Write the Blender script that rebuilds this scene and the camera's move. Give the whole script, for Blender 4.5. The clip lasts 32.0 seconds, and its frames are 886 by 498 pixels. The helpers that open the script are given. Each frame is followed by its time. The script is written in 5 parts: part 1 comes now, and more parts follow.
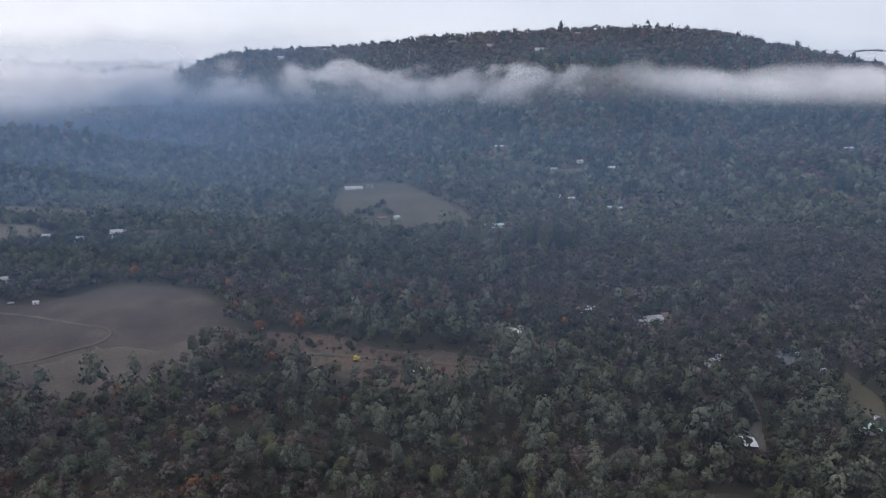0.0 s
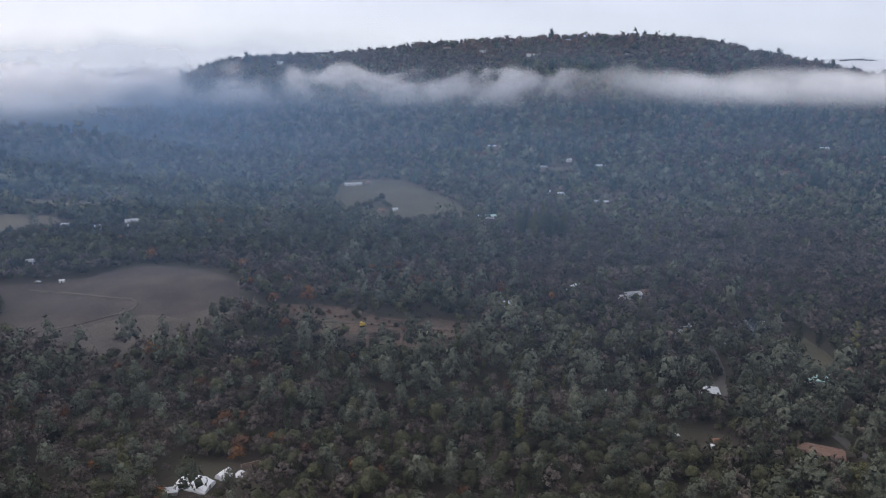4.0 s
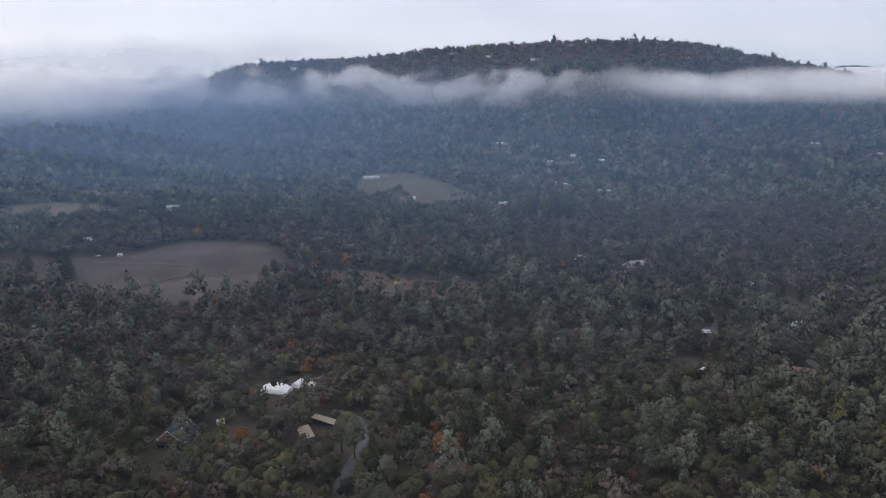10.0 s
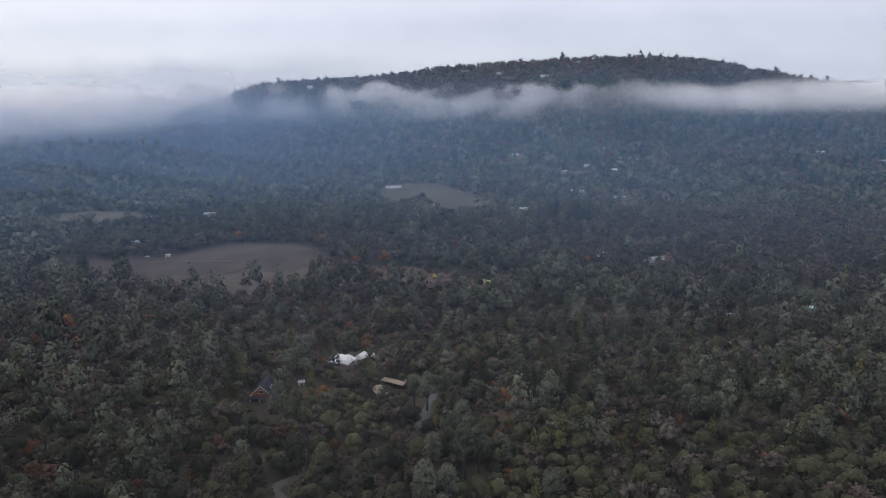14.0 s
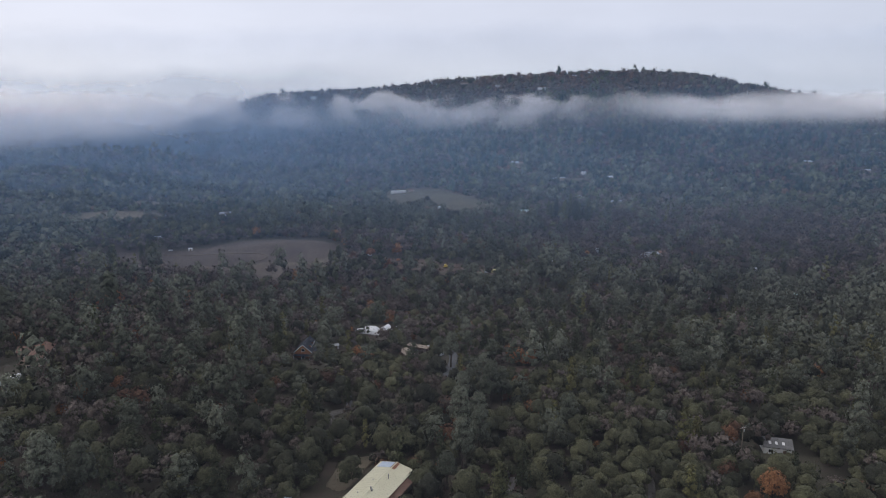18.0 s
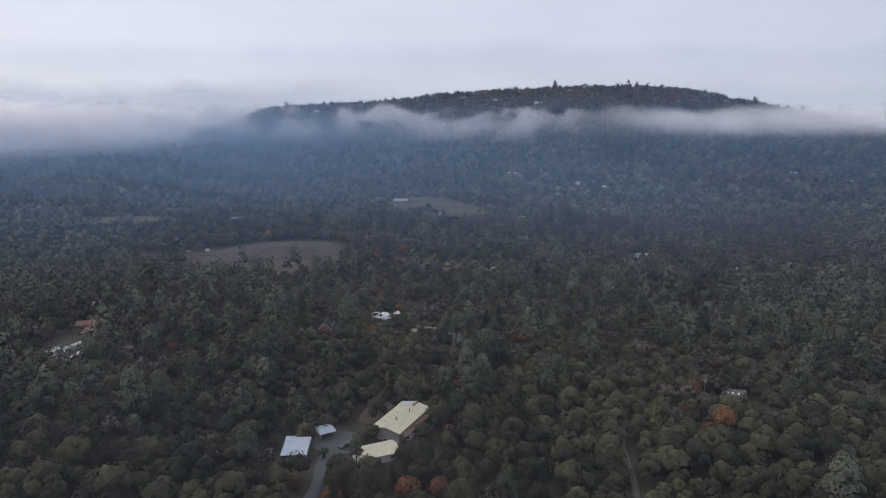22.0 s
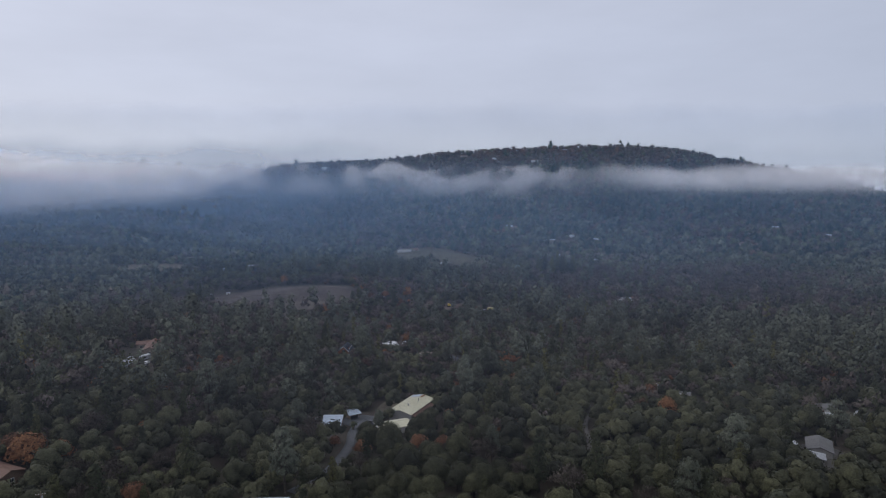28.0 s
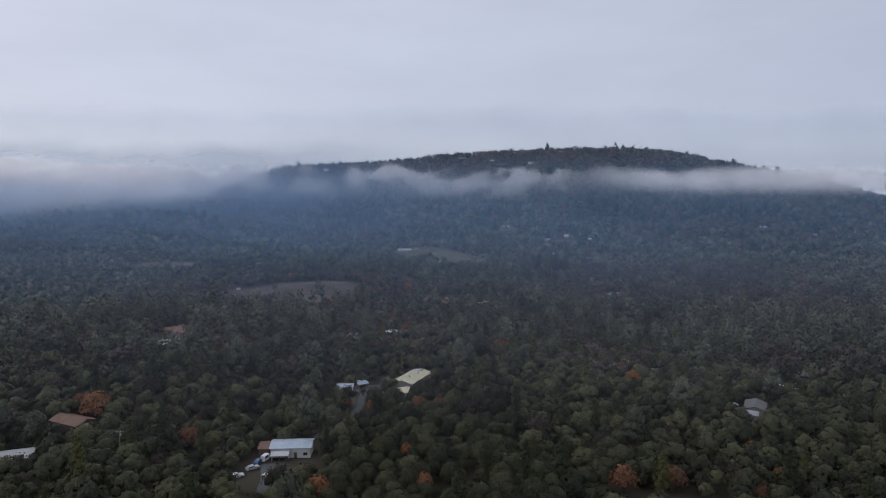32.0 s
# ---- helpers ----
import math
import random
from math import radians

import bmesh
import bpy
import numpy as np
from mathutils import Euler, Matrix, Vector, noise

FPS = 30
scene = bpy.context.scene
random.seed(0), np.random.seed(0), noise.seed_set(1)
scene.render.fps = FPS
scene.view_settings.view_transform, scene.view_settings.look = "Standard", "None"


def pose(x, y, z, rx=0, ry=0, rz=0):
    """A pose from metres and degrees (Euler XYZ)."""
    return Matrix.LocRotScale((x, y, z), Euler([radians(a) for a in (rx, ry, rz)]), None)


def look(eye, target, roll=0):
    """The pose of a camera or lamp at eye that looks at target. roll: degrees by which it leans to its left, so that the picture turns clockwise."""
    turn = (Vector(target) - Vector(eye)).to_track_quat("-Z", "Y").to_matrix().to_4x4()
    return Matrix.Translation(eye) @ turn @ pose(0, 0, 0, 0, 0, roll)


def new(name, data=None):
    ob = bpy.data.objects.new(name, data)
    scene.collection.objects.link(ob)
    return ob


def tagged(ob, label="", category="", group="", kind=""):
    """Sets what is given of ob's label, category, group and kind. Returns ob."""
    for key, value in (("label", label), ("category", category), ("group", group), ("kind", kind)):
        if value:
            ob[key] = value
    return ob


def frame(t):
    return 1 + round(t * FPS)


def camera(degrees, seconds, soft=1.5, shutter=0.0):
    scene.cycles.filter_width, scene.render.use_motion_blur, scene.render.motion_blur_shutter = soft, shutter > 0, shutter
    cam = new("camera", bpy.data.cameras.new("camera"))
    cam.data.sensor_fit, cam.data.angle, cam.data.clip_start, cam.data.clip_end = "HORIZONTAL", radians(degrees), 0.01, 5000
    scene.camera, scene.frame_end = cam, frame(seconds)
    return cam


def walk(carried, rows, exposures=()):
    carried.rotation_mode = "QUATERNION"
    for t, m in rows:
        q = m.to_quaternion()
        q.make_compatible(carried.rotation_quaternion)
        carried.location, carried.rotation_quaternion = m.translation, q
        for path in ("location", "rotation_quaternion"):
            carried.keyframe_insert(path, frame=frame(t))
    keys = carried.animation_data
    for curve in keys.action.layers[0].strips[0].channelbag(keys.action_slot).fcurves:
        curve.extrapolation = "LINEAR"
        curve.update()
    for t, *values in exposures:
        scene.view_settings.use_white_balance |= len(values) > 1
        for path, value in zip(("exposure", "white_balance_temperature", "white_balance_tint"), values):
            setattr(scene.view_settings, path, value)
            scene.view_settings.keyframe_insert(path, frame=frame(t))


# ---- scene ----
LENS = 69.0
cam = camera(LENS, 32.0, soft=1.0)

# seconds, eye, (yaw to the left, pitch up, roll) in degrees
FLIGHT = [
    (0, (-0.0, -6.5, 176.4), (0.71, -17.50, 0.09)),
    (1, (-0.7, -17.6, 174.2), (0.30, -17.47, 0.20)),
    (2, (-1.4, -29.1, 172.2), (0.07, -17.41, 0.31)),
    (3, (-2.0, -40.9, 170.2), (0.06, -17.15, 0.29)),
    (6, (-3.6, -76.3, 163.1), (0.18, -16.08, 0.19)),
    (7, (-5.6, -86.9, 161.1), (0.04, -16.15, 0.22)),
    (8, (-9.2, -97.5, 158.9), (0.03, -16.11, 0.14)),
    (9, (-14.1, -107.8, 156.3), (0.10, -16.00, 0.07)),
    (10, (-20.1, -117.5, 153.6), (0.19, -15.79, -0.07)),
    (11, (-26.8, -126.5, 151.0), (0.30, -15.50, -0.15)),
    (12, (-33.6, -135.6, 148.4), (0.45, -15.19, -0.28)),
    (13, (-40.2, -144.9, 145.7), (0.58, -14.64, -0.41)),
    (14, (-46.0, -154.8, 142.8), (0.49, -14.01, -0.62)),
    (17, (-57.9, -185.4, 134.8), (-0.03, -12.79, -0.36)),
    (18, (-60.0, -196.0, 132.3), (-0.06, -12.68, -0.23)),
    (19, (-61.6, -207.0, 129.8), (-0.12, -12.61, -0.20)),
    (20, (-63.0, -217.8, 128.6), (-0.21, -12.67, -0.13)),
    (21, (-64.1, -228.9, 128.4), (-0.26, -12.32, -0.09)),
    (22, (-65.2, -240.1, 128.2), (-0.32, -11.43, -0.02)),
    (23, (-66.0, -251.0, 127.9), (-0.35, -10.59, 0.07)),
    (24, (-66.8, -262.1, 127.7), (-0.40, -9.79, 0.05)),
    (25, (-67.5, -273.5, 127.6), (-0.37, -8.96, 0.08)),
    (28, (-66.3, -307.2, 126.7), (-0.24, -6.42, 0.17)),
    (29, (-66.2, -318.4, 126.9), (-0.28, -6.19, 0.23)),
    (30, (-65.8, -329.5, 127.1), (-0.28, -6.28, 0.22)),
    (31, (-65.2, -340.8, 127.4), (-0.27, -6.29, 0.20)),
    (32, (-64.7, -352.3, 127.6), (-0.26, -6.31, 0.15)),
]


def aim(eye, turn):
    yaw, pitch, roll = (radians(a) for a in turn)
    ahead = Vector((-math.sin(yaw) * math.cos(pitch), math.cos(yaw) * math.cos(pitch), math.sin(pitch)))
    return look(eye, Vector(eye) + ahead * 10, math.degrees(roll))


walk(cam, [(t, aim(eye, turn)) for t, eye, turn in FLIGHT],
     exposures=[(0.0, 0.22, 6350, 13), (6.0, 0.22, 6350, 13), (10.0, 0.16, 6350, 13), (14.0, 0.05, 6350, 13), (17.0, -0.01, 6330, 13), (20.0, -0.05, 6300, 13), (25.0, -0.23, 6250, 13), (28.0, -0.37, 6060, 13), (32.0, -0.38, 6060, 13)])

# ---- light: thin high overcast in the morning ----
scene.cycles.transparent_max_bounces = 52
world = bpy.data.worlds.new("overcast_sky")
scene.world = world
world.use_nodes = True
wn = world.node_tree.nodes
wl = world.node_tree.links
wn.clear()
w_out = wn.new("ShaderNodeOutputWorld")
w_bg = wn.new("ShaderNodeBackground")
w_sky = wn.new("ShaderNodeTexSky")
w_sky.sky_type = "NISHITA"
w_sky.sun_disc = False
w_sky.sun_elevation = radians(24)
w_sky.sun_rotation = radians(-70)
w_dim = wn.new("ShaderNodeVectorMath")
w_dim.operation = "SCALE"
w_dim.inputs["Scale"].default_value = 0.10
w_co = wn.new("ShaderNodeTexCoord")
w_map = wn.new("ShaderNodeMapping")
w_map.inputs["Scale"].default_value = (1.4, 1.4, 5.0)
w_noise = wn.new("ShaderNodeTexNoise")
w_noise.inputs["Scale"].default_value = 1.7
w_noise.inputs["Detail"].default_value = 5.0
w_noise.inputs["Roughness"].default_value = 0.55
w_sep = wn.new("ShaderNodeSeparateXYZ")
w_low = wn.new("ShaderNodeValToRGB")
for stop, (place, colour) in zip((w_low.color_ramp.elements[0], w_low.color_ramp.elements[1], w_low.color_ramp.elements.new(0.12)), ((0.0, (0.86, 0.91, 0.98, 1)), (0.30, (0.56, 0.59, 0.88, 1)), (0.09, (0.84, 0.88, 0.99, 1)))):
    stop.position, stop.color = place, colour
w_ramp = wn.new("ShaderNodeMapRange")
w_ramp.inputs["From Min"].default_value, w_ramp.inputs["From Max"].default_value = 0.3, 0.7
w_ramp.inputs["To Min"].default_value, w_ramp.inputs["To Max"].default_value = 0.93, 1.06
w_tint = wn.new("ShaderNodeVectorMath")
w_tint.operation = "SCALE"
w_mix = wn.new("ShaderNodeMix")
w_mix.data_type = "RGBA"
w_mix.inputs["Factor"].default_value = 0.86
wl.new(w_sky.outputs[0], w_dim.inputs[0])
wl.new(w_co.outputs["Generated"], w_map.inputs[0])
wl.new(w_map.outputs[0], w_noise.inputs["Vector"])
wl.new(w_noise.outputs[0], w_ramp.inputs["Value"])
wl.new(w_co.outputs["Generated"], w_sep.inputs[0])
wl.new(w_sep.outputs[2], w_low.inputs[0])
# brighter and warmer towards the veiled sun
w_lr = wn.new("ShaderNodeMapRange")
w_lr.inputs["From Min"].default_value, w_lr.inputs["From Max"].default_value = -0.8, 0.8
wl.new(w_sep.outputs[0], w_lr.inputs["Value"])
w_side = wn.new("ShaderNodeValToRGB")
w_side.color_ramp.elements[0].color = (1.06, 1.03, 1.01, 1)
w_side.color_ramp.elements[1].color = (0.78, 0.80, 0.83, 1)
wl.new(w_lr.outputs[0], w_side.inputs[0])
w_both = wn.new("ShaderNodeVectorMath")
w_both.operation = "MULTIPLY"
wl.new(w_low.outputs[0], w_both.inputs[0])
wl.new(w_side.outputs[0], w_both.inputs[1])
wl.new(w_both.outputs[0], w_tint.inputs[0])
wl.new(w_ramp.outputs[0], w_tint.inputs["Scale"])
wl.new(w_dim.outputs[0], w_mix.inputs[6])
wl.new(w_tint.outputs[0], w_mix.inputs[7])
wl.new(w_mix.outputs[2], w_bg.inputs["Color"])
w_bg.inputs["Strength"].default_value = 1.0
wl.new(w_bg.outputs[0], w_out.inputs[0])

sun_data = bpy.data.lights.new("veiled_sun", "SUN")
sun_data.energy = 0.7
sun_data.angle = radians(20)
sun_data.color = (1.0, 0.95, 0.88)
sun = new("veiled_sun", sun_data)
sun.matrix_world = look((-600, 200, 500), (0, 0, 0))

# ---- materials ----


def material(name):
    m = bpy.data.materials.new(name)
    m.use_nodes = True
    n = m.node_tree.nodes
    return m, n, m.node_tree.links, n["Principled BSDF"]


def ramp_node(n, stops):
    r = n.new("ShaderNodeValToRGB")
    e = r.color_ramp.elements
    while len(e) < len(stops):
        e.new(0.5)
    for item, (p, c) in zip(e, stops):
        item.position, item.color = p, (*c, 1)
    return r


def foliage(name, stops, rough=0.8, single=False, grain=1.9):
    """Leaves: a tone for each tree, mottled clump by clump."""
    m, n, l, b = material(name)
    if single:
        tone = n.new("ShaderNodeObjectInfo").outputs["Random"]
    else:
        a = n.new("ShaderNodeAttribute")
        a.attribute_name = "tone"
        tone = a.outputs["Fac"]
    r = ramp_node(n, stops)
    l.new(tone, r.inputs[0])
    g = n.new("ShaderNodeNewGeometry")
    k = n.new("ShaderNodeMapRange")
    k.inputs["To Min"].default_value, k.inputs["To Max"].default_value = 0.88, 1.13
    l.new(g.outputs["Random Per Island"], k.inputs["Value"])
    x = n.new("ShaderNodeVectorMath")
    x.operation = "SCALE"
    l.new(r.outputs[0], x.inputs[0])
    co = n.new("ShaderNodeTexCoord")
    leaf = n.new("ShaderNodeTexNoise")
    leaf.inputs["Scale"].default_value, leaf.inputs["Detail"].default_value, leaf.inputs["Roughness"].default_value = grain, 4, 0.7
    l.new(co.outputs["Object"], leaf.inputs["Vector"])
    spot = n.new("ShaderNodeMapRange")
    for key, v in zip(("From Min", "From Max", "To Min", "To Max"), (0.32, 0.68, 0.42, 1.58)):
        spot.inputs[key].default_value = v
    l.new(leaf.outputs[0], spot.inputs["Value"])
    both = n.new("ShaderNodeMath")
    both.operation = "MULTIPLY"
    l.new(k.outputs[0], both.inputs[0])
    l.new(spot.outputs[0], both.inputs[1])
    l.new(both.outputs[0], x.inputs["Scale"])
    l.new(x.outputs[0], b.inputs["Base Color"])
    u = n.new("ShaderNodeBump")
    u.inputs["Strength"].default_value, u.inputs["Distance"].default_value = 0.9, 0.6
    l.new(leaf.outputs[0], u.inputs["Height"])
    l.new(u.outputs[0], b.inputs["Normal"])
    b.inputs["Roughness"].default_value = rough
    b.inputs["Specular IOR Level"].default_value = 0.25
    return m


def noisy(name, colours, scale, rough=0.8, fine=8.0, bump=0.0, metal=0.0, spread=0.25):
    """A surface mottled at two scales, in metres."""
    m, n, l, b = material(name)
    co = n.new("ShaderNodeTexCoord")
    a = n.new("ShaderNodeTexNoise")
    a.inputs["Scale"].default_value, a.inputs["Detail"].default_value = scale, 6
    c = n.new("ShaderNodeTexNoise")
    c.inputs["Scale"].default_value, c.inputs["Detail"].default_value = scale * fine, 4
    l.new(co.outputs["Object"], a.inputs["Vector"])
    l.new(co.outputs["Object"], c.inputs["Vector"])
    x = n.new("ShaderNodeMix")
    x.inputs["Factor"].default_value = 0.4
    l.new(a.outputs[0], x.inputs[2])
    l.new(c.outputs[0], x.inputs[3])
    steps = [(0.5 + spread * (2 * i / (len(colours) - 1) - 1), c_) for i, c_ in enumerate(colours)]
    r = ramp_node(n, steps)
    l.new(x.outputs[0], r.inputs[0])
    l.new(r.outputs[0], b.inputs["Base Color"])
    b.inputs["Roughness"].default_value, b.inputs["Metallic"].default_value = rough, metal
    if bump:
        u = n.new("ShaderNodeBump")
        u.inputs["Strength"].default_value = bump
        l.new(c.outputs[0], u.inputs["Height"])
        l.new(u.outputs[0], b.inputs["Normal"])
    return m


def veil(name, colour, thin, thick, scale, low, high, foot, head, left, right, stretch=(1, 1, 1), sag=0.0, heap=0.0):
    """Mist: mostly see-through. Its cover runs from thin to thick by a noise between low and high, fades over foot (z from, to) and
    head (z from, to), and grows by (x from, to, factor) on either side."""
    m = bpy.data.materials.new(name)
    m.use_nodes = True
    n, l = m.node_tree.nodes, m.node_tree.links
    n.clear()
    out, mix, clear = n.new("ShaderNodeOutputMaterial"), n.new("ShaderNodeMixShader"), n.new("ShaderNodeBsdfTransparent")
    front, back, both = n.new("ShaderNodeBsdfDiffuse"), n.new("ShaderNodeBsdfTranslucent"), n.new("ShaderNodeAddShader")
    front.inputs[0].default_value = back.inputs[0].default_value = (*colour, 1)
    # shading normals up and down brighten either side, standing in for scattering by droplets
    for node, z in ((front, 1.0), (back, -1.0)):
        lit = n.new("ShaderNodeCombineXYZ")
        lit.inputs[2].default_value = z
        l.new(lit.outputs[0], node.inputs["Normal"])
    l.new(front.outputs[0], both.inputs[0])
    l.new(back.outputs[0], both.inputs[1])
    co = n.new("ShaderNodeTexCoord")
    sep = n.new("ShaderNodeSeparateXYZ")
    l.new(co.outputs["Object"], sep.inputs[0])
    mp = n.new("ShaderNodeMapping")
    mp.inputs["Scale"].default_value = stretch
    l.new(co.outputs["Object"], mp.inputs[0])
    no = n.new("ShaderNodeTexNoise")
    no.inputs["Scale"].default_value, no.inputs["Detail"].default_value, no.inputs["Roughness"].default_value = scale, 6, 0.58
    no.inputs["Distortion"].default_value = 0.3
    l.new(mp.outputs[0], no.inputs["Vector"])

    def span(source, a, b, c, d, kind="SMOOTHSTEP"):
        k = n.new("ShaderNodeMapRange")
        k.interpolation_type = kind
        for key, v in zip(("From Min", "From Max", "To Min", "To Max"), (a, b, c, d)):
            k.inputs[key].default_value = v
        l.new(source, k.inputs["Value"])
        return k.outputs[0]

    def times(a, b):
        k = n.new("ShaderNodeMath")
        k.operation = "MULTIPLY"
        k.use_clamp = True
        l.new(a, k.inputs[0])
        l.new(b, k.inputs[1])
        return k.outputs[0]

    # towards the west the bank hangs lower (sag) and towers higher (heap)
    def shifted(a, b, amount):
        k = n.new("ShaderNodeMath")
        k.operation = "ADD"
        l.new(span(sep.outputs[0], a, b, amount, 0, "LINEAR"), k.inputs[0])
        l.new(sep.outputs[2], k.inputs[1])
        return k.outputs[0]

    # the upper rim rises and falls with the billows
    rim = n.new("ShaderNodeMath")
    rim.operation = "MULTIPLY_ADD"
    l.new(span(no.outputs[0], 0.25, 0.75, -1.0, 1.0, "LINEAR"), rim.inputs[0])
    rim.inputs[1].default_value = -head[2]
    l.new(shifted(-1000, -560, -heap), rim.inputs[2])
    cover = span(no.outputs[0], low, high, thin, thick)
    cover = times(cover, span(shifted(-1050, -520, sag), foot[0], foot[1], 0, 1))
    cover = times(cover, span(rim.outputs[0], head[0], head[1], 1, 0))
    side = n.new("ShaderNodeMath")
    side.operation = "MAXIMUM"
    l.new(span(sep.outputs[0], left[0], left[1], left[2], left[3]), side.inputs[0])
    l.new(span(sep.outputs[0], right[0], right[1], right[3], right[2]), side.inputs[1])
    cover = times(cover, side.outputs[0])
    l.new(cover, mix.inputs[0])
    l.new(clear.outputs[0], mix.inputs[1])
    l.new(both.outputs[0], mix.inputs[2])
    l.new(mix.outputs[0], out.inputs[0])
    return m


OAK = [(0.0, (0.028, 0.030, 0.019)), (0.3, (0.047, 0.049, 0.027)), (0.7, (0.067, 0.068, 0.036)), (1.0, (0.085, 0.085, 0.044))]
PINE = [(0.0, (0.066, 0.073, 0.050)), (0.5, (0.092, 0.100, 0.070)), (1.0, (0.128, 0.136, 0.098))]
CONIFER = [(0.0, (0.036, 0.042, 0.024)), (0.5, (0.056, 0.061, 0.029)), (1.0, (0.100, 0.096, 0.036))]
BARE = [(0.0, (0.066, 0.052, 0.043)), (0.5, (0.094, 0.075, 0.063)), (1.0, (0.132, 0.108, 0.092))]
AUTUMN = [(0.0, (0.080, 0.046, 0.032)), (0.5, (0.120, 0.062, 0.034)), (1.0, (0.190, 0.092, 0.036))]
BRIGHT_AUTUMN = [(0.0, (0.135, 0.070, 0.042)), (0.5, (0.190, 0.092, 0.048)), (1.0, (0.260, 0.124, 0.056))]
TWIGS = [(0.0, (0.062, 0.050, 0.040)), (0.5, (0.086, 0.071, 0.058)), (1.0, (0.118, 0.098, 0.081))]
# tones of the far trees, set apart: greener oaks, bluer conifers, muted rust
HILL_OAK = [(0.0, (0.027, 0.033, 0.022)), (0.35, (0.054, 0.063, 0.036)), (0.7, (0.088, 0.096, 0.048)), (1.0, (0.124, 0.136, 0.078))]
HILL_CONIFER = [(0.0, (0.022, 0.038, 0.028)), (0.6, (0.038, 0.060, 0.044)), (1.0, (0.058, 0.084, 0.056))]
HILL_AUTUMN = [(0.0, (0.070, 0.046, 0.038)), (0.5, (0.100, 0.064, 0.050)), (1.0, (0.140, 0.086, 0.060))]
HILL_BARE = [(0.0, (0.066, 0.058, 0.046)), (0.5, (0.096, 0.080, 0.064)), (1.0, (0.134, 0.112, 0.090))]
TONES = {"oak": OAK, "pine": PINE, "conifer": CONIFER, "bare": BARE, "autumn": AUTUMN}
NEAR_TONES = dict(TONES, autumn=BRIGHT_AUTUMN, bare=TWIGS)
LEAVES = {k: foliage(k + "_leaves", v, single=True) for k, v in NEAR_TONES.items()}
LIFT = {"oak": 1.0, "pine": 1.0, "conifer": 1.1, "bare": 1.0, "autumn": 1.0}
WOODS = {k: foliage(k + "_woods", [(p, tuple(c * LIFT[k] for c in rgb)) for p, rgb in v]) for k, v in TONES.items()}
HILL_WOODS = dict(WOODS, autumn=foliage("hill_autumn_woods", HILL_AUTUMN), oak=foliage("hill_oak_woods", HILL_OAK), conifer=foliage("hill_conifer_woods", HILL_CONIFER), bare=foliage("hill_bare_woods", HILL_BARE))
BARK = noisy("bark", [(0.035, 0.026, 0.020), (0.085, 0.068, 0.055)], 1.5, 0.9, 6, 0.4)
GRASS = noisy("winter_grass_and_litter", [(0.028, 0.021, 0.016), (0.048, 0.034, 0.025), (0.042, 0.040, 0.024), (0.070, 0.048, 0.035)], 0.035, 0.95, 16, 0.3)
PLOUGHED = noisy("ploughed_soil", [(0.032, 0.024, 0.022), (0.048, 0.036, 0.031), (0.076, 0.060, 0.049)], 0.03, 0.95, 20, 0.3, spread=0.13)
STUBBLE = noisy("stubble", [(0.046, 0.036, 0.031), (0.074, 0.060, 0.048), (0.100, 0.084, 0.064)], 0.035, 0.95, 18, 0.3, spread=0.13)
MEADOW = noisy("meadow", [(0.046, 0.044, 0.027), (0.070, 0.063, 0.038), (0.096, 0.082, 0.052)], 0.03, 0.95, 14, 0.2)
PALE_MEADOW = noisy("pale_dry_meadow", [(0.080, 0.066, 0.044), (0.128, 0.106, 0.072)], 0.03, 0.95, 14, 0.2)
RED_DIRT = noisy("red_dirt", [(0.034, 0.030, 0.021), (0.052, 0.042, 0.029), (0.078, 0.049, 0.035), (0.100, 0.068, 0.051), (0.060, 0.052, 0.035), (0.040, 0.040, 0.025)], 0.05, 0.95, 7, 0.3, spread=0.16)
GRAVEL = noisy("gravel", [(0.070, 0.064, 0.058), (0.120, 0.110, 0.098)], 0.3, 0.95, 14, 0.2)
ASPHALT = noisy("worn_asphalt", [(0.055, 0.058, 0.064), (0.095, 0.098, 0.104)], 0.12, 0.85, 20, 0.2)
WATER = noisy("pond_water", [(0.020, 0.024, 0.026), (0.028, 0.034, 0.036)], 0.1, 0.06, 4)

# ---- the lie of the land ----


def smooth(a, b, v):
    u = np.clip((v - a) / (b - a), 0.0, 1.0)
    return u * u * (3.0 - 2.0 * u)


def mound(x, y, cx, cy, sx, sy):
    return np.exp(-((x - cx) / sx) ** 2 / 2 - ((y - cy) / sy) ** 2 / 2)

CREST_X = (-1900, -1300, -900, -720, -635, -554, -456, -358, -219, -137, 0, 137, 273, 354, 444, 630, 723, 821, 940, 1050, 1300, 1900)
CREST_Z = (20, 25, 45, 80, 113, 144, 156, 166, 175, 180, 188, 200, 211, 217, 213, 200, 187, 171, 153, 128, 60, 10)

